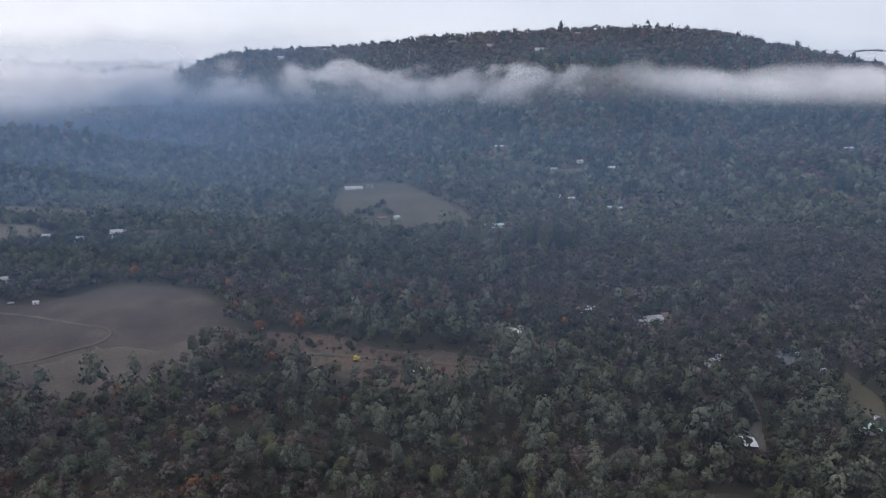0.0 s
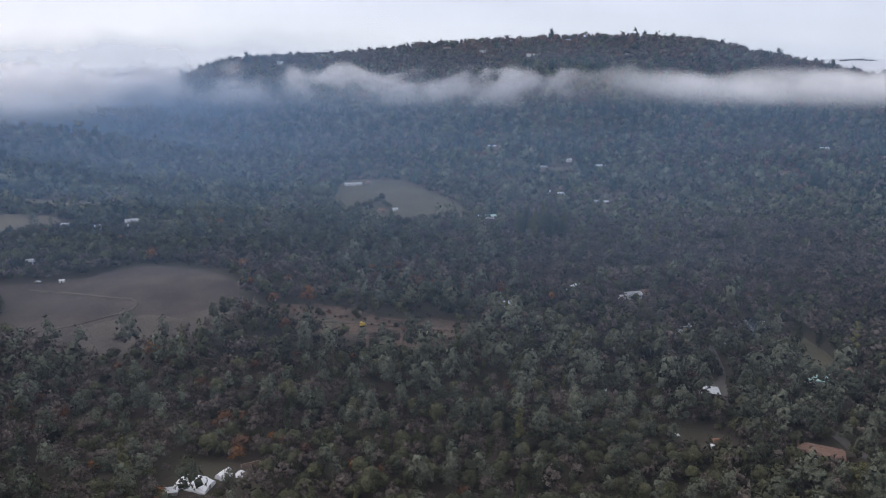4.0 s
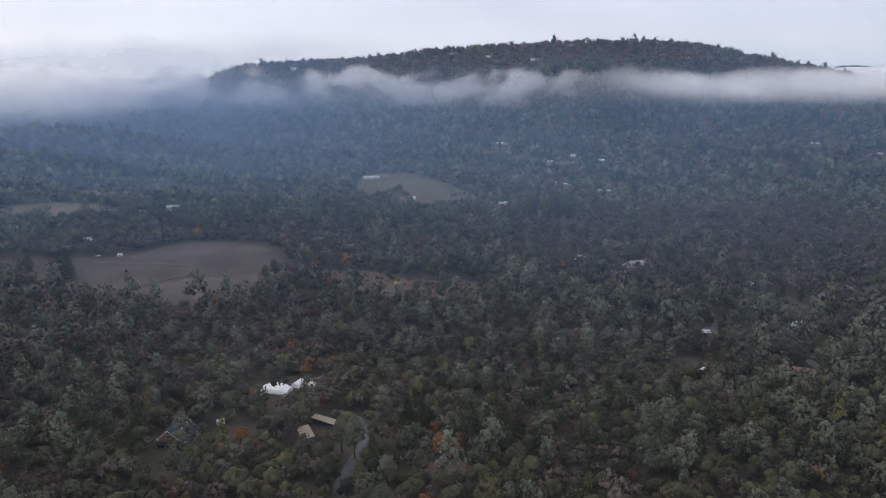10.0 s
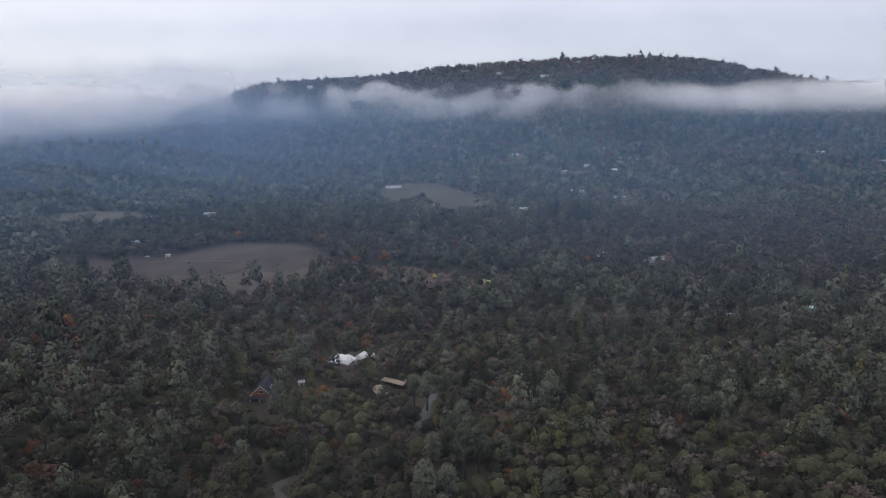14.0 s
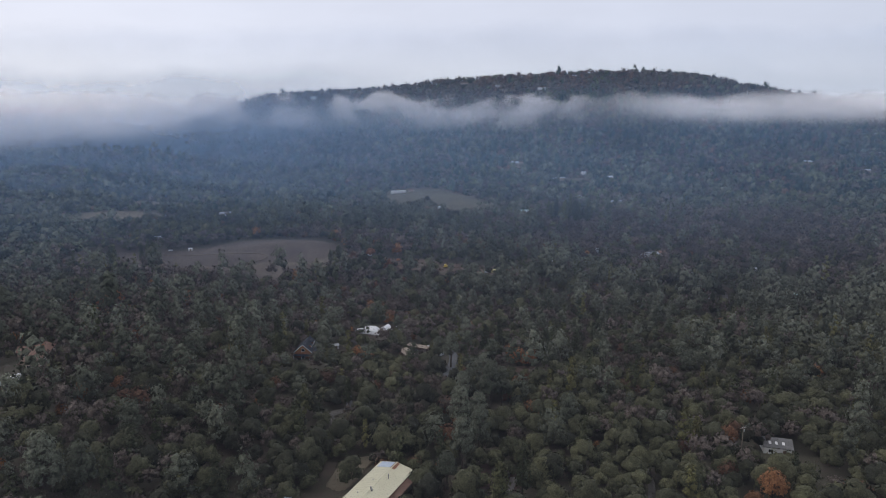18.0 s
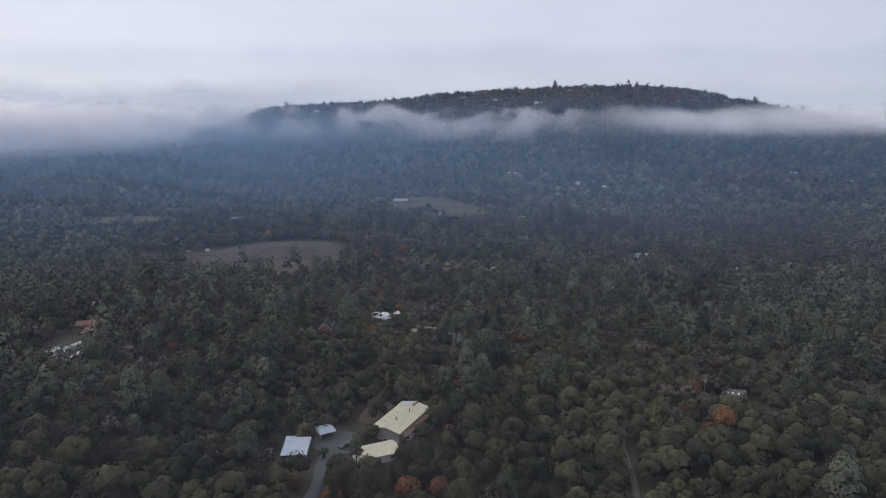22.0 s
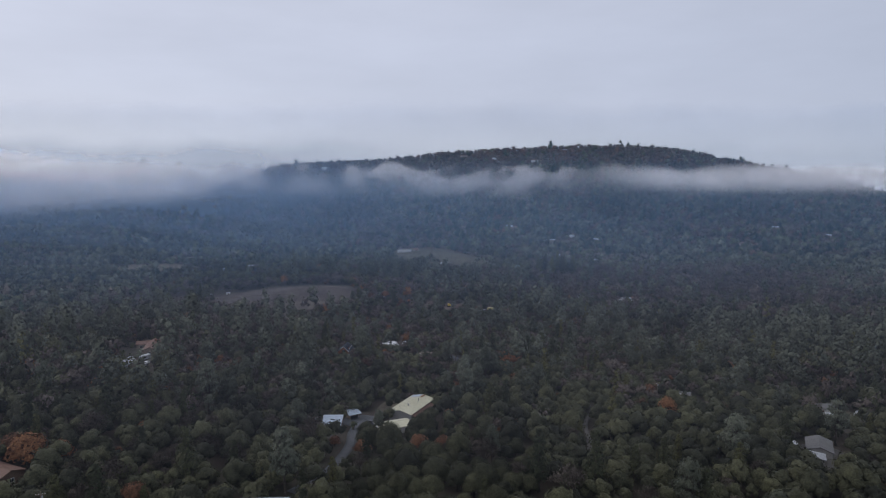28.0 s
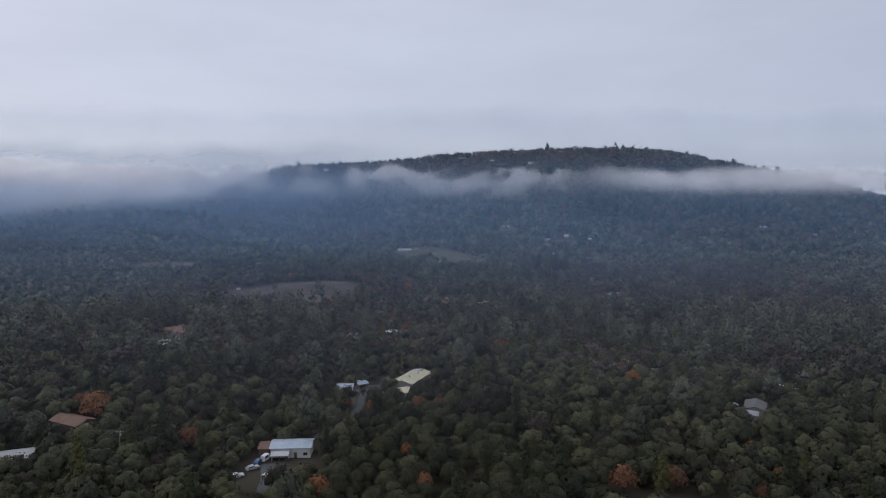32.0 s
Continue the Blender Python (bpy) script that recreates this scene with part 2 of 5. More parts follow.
def ground_z(x, y):
    """Height of the bare ground."""
    x, y = np.asarray(x, float), np.asarray(y, float)
    z = -14 + 47 * smooth(310, -215, y)
    z = z + 17 * mound(x, y, -258, 110, 92, 150)
    z = z + 14 * mound(x, y, -205, 410, 60, 48)
    z = z + 8 * mound(x, y, -30, 345, 75, 45)
    z = z - 6 * mound(x, y, -350, 400, 60, 55)
    z = z - 8 * mound(x, y, 170, 330, 120, 90)
    z = z + 3 * mound(x, y, -70, 790, 80, 50)
    z = z + 60 * mound(x, y, -800, 1000, 260, 260)
    crest = np.interp(x, CREST_X, CREST_Z)
    rise = np.clip((y - 815) / 825.0, 0, 1) ** 1.3
    fall = smooth(1640, 2300, y)
    z = z + (crest + 16) * rise * (1 - fall) 
    z = z + 5 * np.sin(x / 95 + 1.3) * np.sin(y / 120 + .4) * smooth(420, 900, y)
    z = z + 9 * np.sin(x / 70 + y / 300) * smooth(950, 1300, y) * (1 - smooth(1450, 1640, y))
    return z


def mesh_from(name, verts, tris, mats, tone=None, smooth_shade=False, which=None, normals=None):
    """A mesh from arrays of corners and triangles; tone: one number a corner; which: material slot of each triangle."""
    me = bpy.data.meshes.new(name)
    verts, tris = np.asarray(verts, np.float32), np.asarray(tris, np.int32)
    k = tris.shape[1]
    me.vertices.add(len(verts))
    me.vertices.foreach_set("co", verts.ravel())
    me.loops.add(len(tris) * k)
    me.loops.foreach_set("vertex_index", tris.ravel())
    me.polygons.add(len(tris))
    me.polygons.foreach_set("loop_start", np.arange(0, len(tris) * k, k, dtype=np.int32))
    if which is not None:
        me.polygons.foreach_set("material_index", np.asarray(which, np.int32))
    if tone is not None:
        at = me.attributes.new("tone", "FLOAT", "POINT")
        at.data.foreach_set("value", np.asarray(tone, np.float32))
    for m in mats:
        me.materials.append(m)
    me.update(calc_edges=True)
    if smooth_shade:
        me.shade_smooth()
    if normals is not None:  # leaves shade with the dome of their crown
        at = me.attributes.new("custom_normal", "FLOAT_VECTOR", "POINT")
        at.data.foreach_set("vector", np.asarray(normals, np.float32).ravel())
    return me


def grid_tris(nx, ny):
    i, j = np.meshgrid(np.arange(nx - 1), np.arange(ny - 1))
    a = (j * nx + i).ravel()
    return np.stack([a, a + 1, a + nx + 1, a + nx], 1)


gx = np.concatenate([np.arange(-4800, -1500, 150), np.arange(-1500, -650, 30), np.arange(-650, 650, 9), np.arange(650, 1500, 30), np.arange(1500, 4801, 150)])
gy = np.concatenate([np.arange(-1500, -360, 60), np.arange(-360, 960, 9), np.arange(960, 1760, 20), np.arange(1760, 5000, 120)])
GX, GY = np.meshgrid(gx, gy)
GZ = ground_z(GX, GY)
ground = new("ground", mesh_from("ground", np.stack([GX, GY, GZ], -1).reshape(-1, 3), grid_tris(len(gx), len(gy)), [GRASS], smooth_shade=True))
tagged(ground, "rolling valley floor and hill of winter grass and leaf litter", "ground", kind="structure")


def rounded(points, closed, n):
    """A Catmull-Rom curve through the points, as n even steps of its parameter."""
    p = np.asarray(points, float)
    m = len(p)
    out = []
    for u in np.linspace(0, m if closed else m - 1, n, endpoint=not closed):
        i = min(int(u), m - 1 if closed else m - 2)
        f = u - i
        ids = [(i + d) % m if closed else min(max(i + d, 0), m - 1) for d in (-1, 0, 1, 2)]
        a, b, c, d = p[ids]
        out.append(0.5 * (2 * b + (c - a) * f + (2 * a - 5 * b + 4 * c - d) * f**2 + (3 * b - a - 3 * c + d) * f**3))
    return np.array(out)


OPEN = []  # outlines kept free of trees


def patch(name, outline, mat, label, lift=0.3, rough=2.0, clear=True, category="ground"):
    """A piece of open ground, draped over the land, with an uneven edge."""
    edge = rounded(outline, True, 72)
    mid = edge.mean(0)
    ang = np.arange(72)
    wob = 1 + 0.01 * rough * (np.sin(ang * 1.7) + np.sin(ang * 0.61 + 1) + np.sin(ang * 2.9 + 2))
    edge = mid + (edge - mid) * wob[:, None]
    rings = np.linspace(0, 1, 13)
    xy = (mid + rings[:, None, None] * (edge - mid)).reshape(-1, 2)
    z = ground_z(xy[:, 0], xy[:, 1]) + lift
    z[-72:] -= lift + 0.2
    quads = [(r * 72 + i, r * 72 + (i + 1) % 72, (r + 1) * 72 + (i + 1) % 72, (r + 1) * 72 + i) for r in range(12) for i in range(72)]
    ob = new(name, mesh_from(name, np.c_[xy, z], quads, [mat], smooth_shade=True))
    tagged(ob, label, category, kind="structure")
    if clear:
        OPEN.append(edge)
    return ob


def track(name, points, width, mat, label, lift=0.42, clear=0.2):
    """A road or path laid over the land."""
    line = rounded(points, False, max(12, 5 * len(points)))
    way = np.gradient(line, axis=0)
    way /= np.linalg.norm(way, axis=1)[:, None] + 1e-9
    side = np.stack([-way[:, 1], way[:, 0]], 1) * width / 2
    cols = [line + side * k for k in (-1.25, -1, -0.35, 0.35, 1, 1.25)]
    xyz = np.concatenate([np.c_[c, ground_z(c[:, 0], c[:, 1]) + h] for c, h in zip(cols, (-0.3, lift - 0.05, lift, lift, lift - 0.05, -0.3))])
    n = len(line)
    quads = [(k * n + i, k * n + i + 1, (k + 1) * n + i + 1, (k + 1) * n + i) for k in range(5) for i in range(n - 1)]
    ob = new(name, mesh_from(name, xyz, quads, [mat], smooth_shade=True))
    tagged(ob, label, "road", kind="structure")
    wide = side * (1 + 2 * clear / width)
    OPEN.append(np.concatenate([line + wide, (line - wide)[::-1]]))
    return ob


def inside(x, y, outline):
    """Which of the places lie within an outline."""
    hit = np.zeros(len(x), bool)
    j = len(outline) - 1
    for i in range(len(outline)):
        (xi, yi), (xj, yj) = outline[i], outline[j]
        cross = (yi > y) != (yj > y)
        hit ^= cross & (x < (xj - xi) * (y - yi) / (yj - yi + 1e-12) + xi)
        j = i
    return hit


OPEN_WOOD = [(-61, -48), (-58, -20), (-50, -8), (-40, -4), (-36, -16), (-38, -46), (-46, -68), (-59, -66)]
BANK = [(-95, -24), (-93, -10), (-87, -3), (-82, -2), (-85, -14), (-89, -26)]
LITTER = noisy("red_leaf_litter", [(0.022, 0.016, 0.011), (0.040, 0.025, 0.018), (0.060, 0.034, 0.024), (0.036, 0.029, 0.018)], 0.12, 0.95, 8, 0.4, spread=0.18)
patch("field_ploughed", [(-430, 446), (-390, 450), (-335, 451), (-300, 460), (-262, 484), (-215, 464), (-168, 430), (-150, 392), (-160, 335), (-190, 305), (-230, 300), (-270, 320), (-320, 358), (-372, 374), (-420, 404)], PLOUGHED, "bare brown ploughed field on a gentle rise", rough=0.8)
patch("field_strip", [(-245, 330), (-228, 349), (-199, 355), (-173, 351), (-158, 362), (-152, 384), (-148, 372), (-158, 338), (-172, 311), (-205, 298), (-231, 308)], STUBBLE, "pale stubble and dead grass at the foot of a field", lift=0.5, rough=4.0, clear=False)
patch("field_clearing", [(-138, 372), (-108, 392), (-72, 384), (-36, 363), (-2, 368), (26, 354), (14, 324), (-11, 313), (-43, 316), (-80, 337), (-110, 349)], RED_DIRT, "cleared reddish dirt with scattered stubble", rough=5.0)
patch("field_knoll", [(-152, 850), (-140, 872), (-90, 872), (-45, 842), (26, 712), (-24, 672), (-68, 666), (-110, 684), (-146, 748)], MEADOW, "rounded olive meadow on a knoll", rough=1.0)
patch("field_pale", [(-485, 645), (-432, 640), (-403, 600), (-433, 582), (-520, 585), (-530, 620)], PALE_MEADOW, "pale dry meadow beyond the trees")
patch("field_pale_far", [(-500, 700), (-400, 704), (-350, 690), (-420, 678), (-490, 676)], PALE_MEADOW, "strip of pale dry meadow")
patch("field_bank", [(-330, 640), (-296, 640), (-288, 618), (-322, 622)], PALE_MEADOW, "small pale meadow beside a house")
patch("dirt_yard", [(8, 400), (40, 404), (82, 392), (84, 382), (58, 384), (14, 390)], RED_DIRT, "red dirt yard before a house")
patch("yard_tents", [(-118, 176), (-108, 190), (-84, 194), (-78, 180), (-94, 170), (-112, 164), (-122, 168)], GRASS, "trampled brown yard beside white tents")
patch("yard_chalet", [(-120, 124), (-112, 136), (-100, 138), (-98, 124), (-108, 114), (-120, 110)], GRASS, "mossy lawn beside a house")
patch("drive_apron", [(-107, -40), (-100, -34), (-93, -37), (-92, -48), (-96, -54), (-106, -50)], ASPHALT, "worn grey asphalt yard between sheds")
patch("yard_bank", BANK, PALE_MEADOW, "grassy bank beside a long building")
patch("yard_red", OPEN_WOOD, LITTER, "reddish leaf litter under open pines", rough=3.0, clear=False)
patch("yard_lot", [(-130, -143), (-120, -140), (-114, -147), (-113, -160), (-120, -168), (-129, -166), (-132, -155)], GRASS, "bare lot with parked vehicles")
patch("glade", [(-127, 46), (-119, 52), (-110, 60), (-107, 57), (-115, 46), (-124, 39)], MEADOW, "olive-tan grass glade below a house")
patch("glade", [(-88, 54), (-79, 62), (-71, 71), (-67, 68), (-76, 54), (-85, 48)], MEADOW, "tan grass glade between oaks")
patch("glade", [(-30, 108), (-14, 112), (-8, 100), (-20, 92), (-32, 98)], RED_DIRT, "reddish litter below rust-coloured trees")
patch("yard_low", [(108, 232), (124, 240), (140, 232), (138, 216), (120, 214)], GRASS, "brown yard with parked cars")
patch("yard_junk", [(98, -24), (112, -12), (126, -20), (126, -34), (112, -38), (100, -34)], MEADOW, "grassy yard with scattered things")
patch("yard_pool", [(62, -92), (70, -70), (82, -70), (84, -86), (74, -98)], GRAVEL, "pale paved yard beside a house")
patch("yard_left", [(-250, 60), (-226, 74), (-220, 40), (-222, 14), (-236, 14), (-244, 36)], GRASS, "bare brown yard with trailers")
patch("yard_shed", [(146, 274), (160, 276), (168, 296), (160, 300), (150, 290), (142, 282)], GRAVEL, "grey gravel yard beside a shed")
patch("lawn_right", [(224, 304), (238, 302), (252, 330), (250, 362), (240, 366), (234, 340), (222, 314)], MEADOW, "green lawn with scattered things")
patch("lawn_roofs", [(92, 452), (108, 462), (132, 462), (126, 452)], MEADOW, "mown lawn before a house")
patch("yard_right_far", [(376, 326), (414, 330), (420, 312), (386, 306)], PALE_MEADOW, "pale lawn round a house")
patch("hill_scar", [(128, 918), (150, 930), (196, 940), (196, 926), (150, 912)], PALE_MEADOW, "cleared terrace on the hillside")
patch("hill_scar", [(62, 1018), (92, 1026), (100, 1012), (70, 1006)], PALE_MEADOW, "cleared terrace on the hillside")
patch("hill_scar", [(180, 752), (214, 762), (216, 748), (190, 744)], PALE_MEADOW, "cleared terrace on the hillside")
patch("hill_scar", [(176, 1498), (206, 1512), (222, 1500), (190, 1488)], PALE_MEADOW, "cleared terrace near the crest")
patch("hill_scar", [(-16, 1604), (14, 1612), (20, 1600), (-10, 1592)], RED_DIRT, "bare cut bank near the crest")
patch("hill_scar", [(486, 902), (520, 912), (526, 898), (492, 892)], PALE_MEADOW, "cleared terrace on the hillside")
patch("pond", [(210, 392), (226, 396), (240, 388), (236, 374), (220, 370), (210, 380)], WATER, "small dark pond with a bare rim", lift=0.6, category="water")

track("farm_road", [(-338, 435), (-302, 420), (-254, 389), (-226, 377), (-218, 368), (-221, 359), (-233, 352), (-251, 341), (-269, 336), (-290, 334)], 2.6, STUBBLE, "pale farm track over a field", lift=0.7)
track("farm_road", [(-150, 384), (-120, 362), (-60, 352), (-20, 348), (20, 350), (60, 380), (84, 386)], 3.5, RED_DIRT, "red dirt track", lift=0.7)
track("dirt_road", [(112, 330), (104, 296), (88, 274), (70, 250)], 4.0, GRAVEL, "dirt road under the trees")
track("driveway", [(180, 350), (172, 312), (160, 288)], 4.0, GRAVEL, "gravel drive to a shed")
track("dirt_road", [(180, 262), (196, 240), (198, 210), (224, 196), (262, 190)], 5.0, GRAVEL, "gravel road with a bend")
track("driveway", [(-70, 152), (-58, 142), (-54, 124), (-57, 100), (-60, 74)], 4.5, ASPHALT, "grey drive between trees", clear=2.0)
track("driveway", [(-112, 150), (-104, 142), (-96, 142), (-88, 138)], 3.0, GRAVEL, "gravel path to a house")
track("driveway", [(-98, 40), (-104, 32), (-98, 22), (-96, 8)], 3.5, GRAVEL, "gravel drive with a bend", clear=2.0)
track("driveway", [(-100, -44), (-101, -60), (-100, -78), (-104, -104), (-112, -120)], 3.4, ASPHALT, "grey drive to the sheds", clear=1.8)
track("driveway", [(-112, 96), (-104, 74), (-100, 56), (-97, 40)], 2.4, ASPHALT, "dark drive below a house")
track("lane", [(6, 10), (4, -18), (-4, -41), (-8, -66), (-14, -92), (-24, -120)], 1.9, GRAVEL, "narrow gravel lane between oaks", clear=1.3)
track("lane", [(-38, -16), (-44, -40), (-46, -64), (-56, -84)], 2.2, GRAVEL, "grey lane under the pines")
track("lane", [(-30, -120), (-40, -126), (-56, -124), (-74, -130)], 4.0, GRAVEL, "gravel track between oaks")
track("driveway", [(-122, -146), (-118, -164), (-122, -190), (-130, -215)], 5.0, ASPHALT, "worn drive past a lot")
track("driveway", [(-104, -150), (-112, -160), (-118, -172)], 3.0, GRAVEL, "pale side drive")

# ---- trees ----
PHI = (1 + 5**0.5) / 2
ICO_V = np.array([(-1, PHI, 0), (1, PHI, 0), (-1, -PHI, 0), (1, -PHI, 0), (0, -1, PHI), (0, 1, PHI), (0, -1, -PHI), (0, 1, -PHI), (PHI, 0, -1), (PHI, 0, 1), (-PHI, 0, -1), (-PHI, 0, 1)]) / math.sqrt(1 + PHI**2)
ICO_F = np.array([(0, 11, 5), (0, 5, 1), (0, 1, 7), (0, 7, 10), (0, 10, 11), (1, 5, 9), (5, 11, 4), (11, 10, 2), (10, 7, 6), (7, 1, 8), (3, 9, 4), (3, 4, 2), (3, 2, 6), (3, 6, 8), (3, 8, 9), (4, 9, 5), (2, 4, 11), (6, 2, 10), (8, 6, 7), (9, 8, 1)])
OCT_V = np.array([(1, 0, 0), (0, 1, 0), (-1, 0, 0), (0, -1, 0), (0, 0, 1), (0, 0, -1)], float)
OCT_F = np.array([(0, 1, 4), (1, 2, 4), (2, 3, 4), (3, 0, 4), (1, 0, 5), (2, 1, 5), (3, 2, 5), (0, 3, 5)])


class Heap:
    """Corners and triangles, gathered piece by piece."""

    def __init__(self):
        self.v, self.f, self.n = [], [], 0

    def add(self, v, f):
        self.v.append(np.asarray(v, float))
        self.f.append(np.asarray(f, int) + self.n)
        self.n += len(v)

    def arrays(self):
        return np.concatenate(self.v), np.concatenate(self.f)


def leaf_quads(heap, rng, centre, radius, count, size, squash=0.85, sparse=False, others=None, heart=None):
    """Clumps of leaves, as small bent four-sided flakes on and just under the skin of a lobe."""
    d = rng.normal(size=(count, 3))
    d[:, 2] = np.abs(d[:, 2]) * 0.9 - 0.3
    d /= np.linalg.norm(d, axis=1)[:, None]
    r = radius * rng.uniform(0.5 if sparse else 0.9, 1.22, (count, 1))
    p = centre + d * r * (1, 1, squash)
    if others is not None:  # none deep inside a neighbouring lobe
        gap = (p[:, None, :] - others[None, :, :3]) / (1, 1, squash)
        free = (np.linalg.norm(gap, axis=2) > 0.8 * others[None, :, 3]).all(1)
        p, d = p[free], d[free]
        count = len(p)
    n = d + rng.normal(size=(count, 3)) * (0.8 if sparse else 0.26)
    if heart is not None:  # the outer leaves follow the dome of the whole crown
        out = p - heart
        n += 0.8 * out / (np.linalg.norm(out, axis=1)[:, None] + 1e-9)
    n /= np.linalg.norm(n, axis=1)[:, None]
    a = np.cross(n, rng.normal(size=(count, 3)))
    a /= np.linalg.norm(a, axis=1)[:, None] + 1e-9
    b = np.cross(n, a)
    s = size * rng.uniform(0.6, 1.3, (count, 1))
    j = lambda: rng.uniform(0.6, 1.1, (count, 1))  # noqa: E731
    v = np.stack([p - a * s * j() - b * s * 0.5, p + a * s * j() - b * s * 0.5 * j(), p + b * s * j() + n * s * 0.3], 1).reshape(-1, 3)
    heap.add(v, np.arange(count)[:, None] * 3 + (0, 1, 2))


def stick(heap, a, b, ra, rb, sides=5):
    """A tapered limb from a to b."""
    a, b = np.asarray(a, float), np.asarray(b, float)
    w = (b - a) / (np.linalg.norm(b - a) + 1e-9)
    u = np.cross(w, (0.3, 0.9, 0.2))
    u /= np.linalg.norm(u)
    t = np.cross(w, u)
    ang = np.arange(sides) * 2 * math.pi / sides
    ring = np.cos(ang)[:, None] * u + np.sin(ang)[:, None] * t
    v = np.concatenate([a + ring * ra, b + ring * rb])
    f = [q for i in range(sides) for q in ((i, (i + 1) % sides, sides + (i + 1) % sides), (i, sides + (i + 1) % sides, sides + i))]
    heap.add(v, f)


def lobes_of(kind, rng, n):
    """Centres and radii of the masses that make up a crown, in metres for a tree of common size."""
    out = []
    if kind == "conifer":
        for i in range(n):
            h = 3.5 + 14.0 * (i + 0.5) / n
            w = 3.7 * (1 - (h - 3) / 16.5) ** 0.8 + 0.3
            a = i * 2.4
            out.append(((math.cos(a) * w * 0.35, math.sin(a) * w * 0.35, h), w))
        return out
    for i in range(n):
        a, u = i * 2.399 + rng.uniform(-0.4, 0.4), math.sqrt((i + 0.4) / n)
        if kind == "pine":
            out.append(((math.cos(a) * u * 2.5, math.sin(a) * u * 2.5, 12.4 - 7.0 * (i / n) + rng.uniform(-0.9, 0.9)), rng.uniform(1.5, 2.2)))
        elif kind == "bare":
            out.append(((math.cos(a) * u * 3.2, math.sin(a) * u * 3.2, 7.4 - 2.6 * u * u + rng.uniform(-0.6, 0.6)), rng.uniform(1.8, 2.5)))
        else:
            out.append(((math.cos(a) * u * 2.8, math.sin(a) * u * 2.8, 6.4 - 3.4 * u * u + rng.uniform(-0.3, 0.4)), rng.uniform(1.9, 2.5)))
    return out


DETAIL = {  # lobes, flakes a lobe, flake size, core
    "single": {"oak": (24, 58, 0.26, "ico"), "pine": (26, 40, 0.33, "oct"), "conifer": (17, 44, 0.42, "oct"), "bare": (12, 62, 0.30, None), "autumn": (18, 38, 0.36, "oct")},
    "near": {"oak": (8, 13, 0.46, "ico"), "pine": (10, 13, 0.46, "oct"), "conifer": (9, 18, 0.56, "oct"), "bare": (8, 15, 0.48, "oct"), "autumn": (8, 16, 0.54, "oct")},
    "mid": {"oak": (6, 8, 0.80, "oct"), "pine": (6, 8, 0.75, "oct"), "conifer": (6, 9, 0.8, "oct"), "bare": (5, 8, 0.8, "oct"), "autumn": (5, 8, 0.8, "oct")},
    "far": {"oak": (2, 6, 1.25, "oct"), "pine": (2, 6, 1.2, "oct"), "conifer": (3, 6, 1.1, "oct"), "bare": (2, 7, 1.3, "oct"), "autumn": (2, 6, 1.3, "oct")},
}


OWN_FACING = {"single": 0.22, "near": 0.18, "mid": 0.12, "far": 0.1}
# trees of the valley and the hill stand taller than they are wide
TALL = {"single": (0.9, 1.3), "near": (0.9, 1.35), "mid": (1.0, 1.5), "far": (1.0, 1.55)}


def crown(kind, level, seed):
    rng = np.random.default_rng(seed)
    n, flakes, size, core = DETAIL[level][kind]
    lobes = lobes_of(kind, rng, n)
    grow = (8 / n) ** 0.42 * rng.uniform(0.95, 1.05)
    heap = Heap()
    if level == "far" and kind == "conifer":
        lobes = [((x, y, 2.2 + (z - 3.5) * 0.62), r * 1.1) for (x, y, z), r in lobes]
    lobes = [(c, r * grow * rng.uniform(0.85, 1.15)) for c, r in lobes]
    every = np.array([(*c, r) for c, r in lobes])
    heart = every[:, :3].mean(0) - (0, 0, 2.0)
    for i, (c, r) in enumerate(lobes):
        if core:
            cv, cf = (ICO_V, ICO_F) if core == "ico" else (OCT_V, OCT_F)
            v = cv @ np.linalg.qr(rng.normal(size=(3, 3)))[0]
            v = v * rng.uniform(0.78, 1.08, (len(v), 1)) * r * ({"bare": 0.55, "conifer": 0.62, "autumn": 0.75, "pine": 0.7}.get(kind, 0.86) if level != "far" else 0.88) * (1, 1, 0.85)
            heap.add(v + c, cf)
        if kind in ("bare", "conifer"):
            leaf_quads(heap, rng, np.array(c), r, flakes, size, sparse=kind == "bare")
        else:
            leaf_quads(heap, rng, np.array(c), r, int(flakes * 2.0), size, others=np.delete(every, i, 0), heart=heart)
    v, f = heap.arrays()
    # every leaf turns its face outwards, and shades with its lobe and the crown
    away = v[:, None, :] - every[None, :, :3]
    k = (np.linalg.norm(away, axis=2) / every[None, :, 3]).argmin(1)
    lobe = away[np.arange(len(v)), k]
    lobe /= np.linalg.norm(lobe, axis=1)[:, None] + 1e-9
    whole = v - (heart if kind != "conifer" else np.c_[np.zeros((len(v), 2)), v[:, 2] - 1.5])
    whole /= np.linalg.norm(whole, axis=1)[:, None] + 1e-9
    nrm = 0.55 * whole + 0.62 * lobe
    face = np.cross(v[f[:, 1]] - v[f[:, 0]], v[f[:, 2]] - v[f[:, 0]])
    face /= np.linalg.norm(face, axis=1)[:, None] + 1e-9
    turned = (face * nrm[f].mean(1)).sum(1) < 0
    f[turned] = f[turned][:, ::-1]
    face[turned] *= -1
    own = np.zeros_like(v)
    for c in range(3):
        np.add.at(own, f[:, c], face)
    own /= np.linalg.norm(own, axis=1)[:, None] + 1e-9
    nrm = 0.52 * whole + 0.50 * lobe + OWN_FACING[level] * own
    nrm /= np.linalg.norm(nrm, axis=1)[:, None] + 1e-9
    if level == "far":
        v[:, 2] -= {"pine": 6.0, "bare": 4.6, "conifer": 1.0}.get(kind, 3.2)
    return v, f, nrm


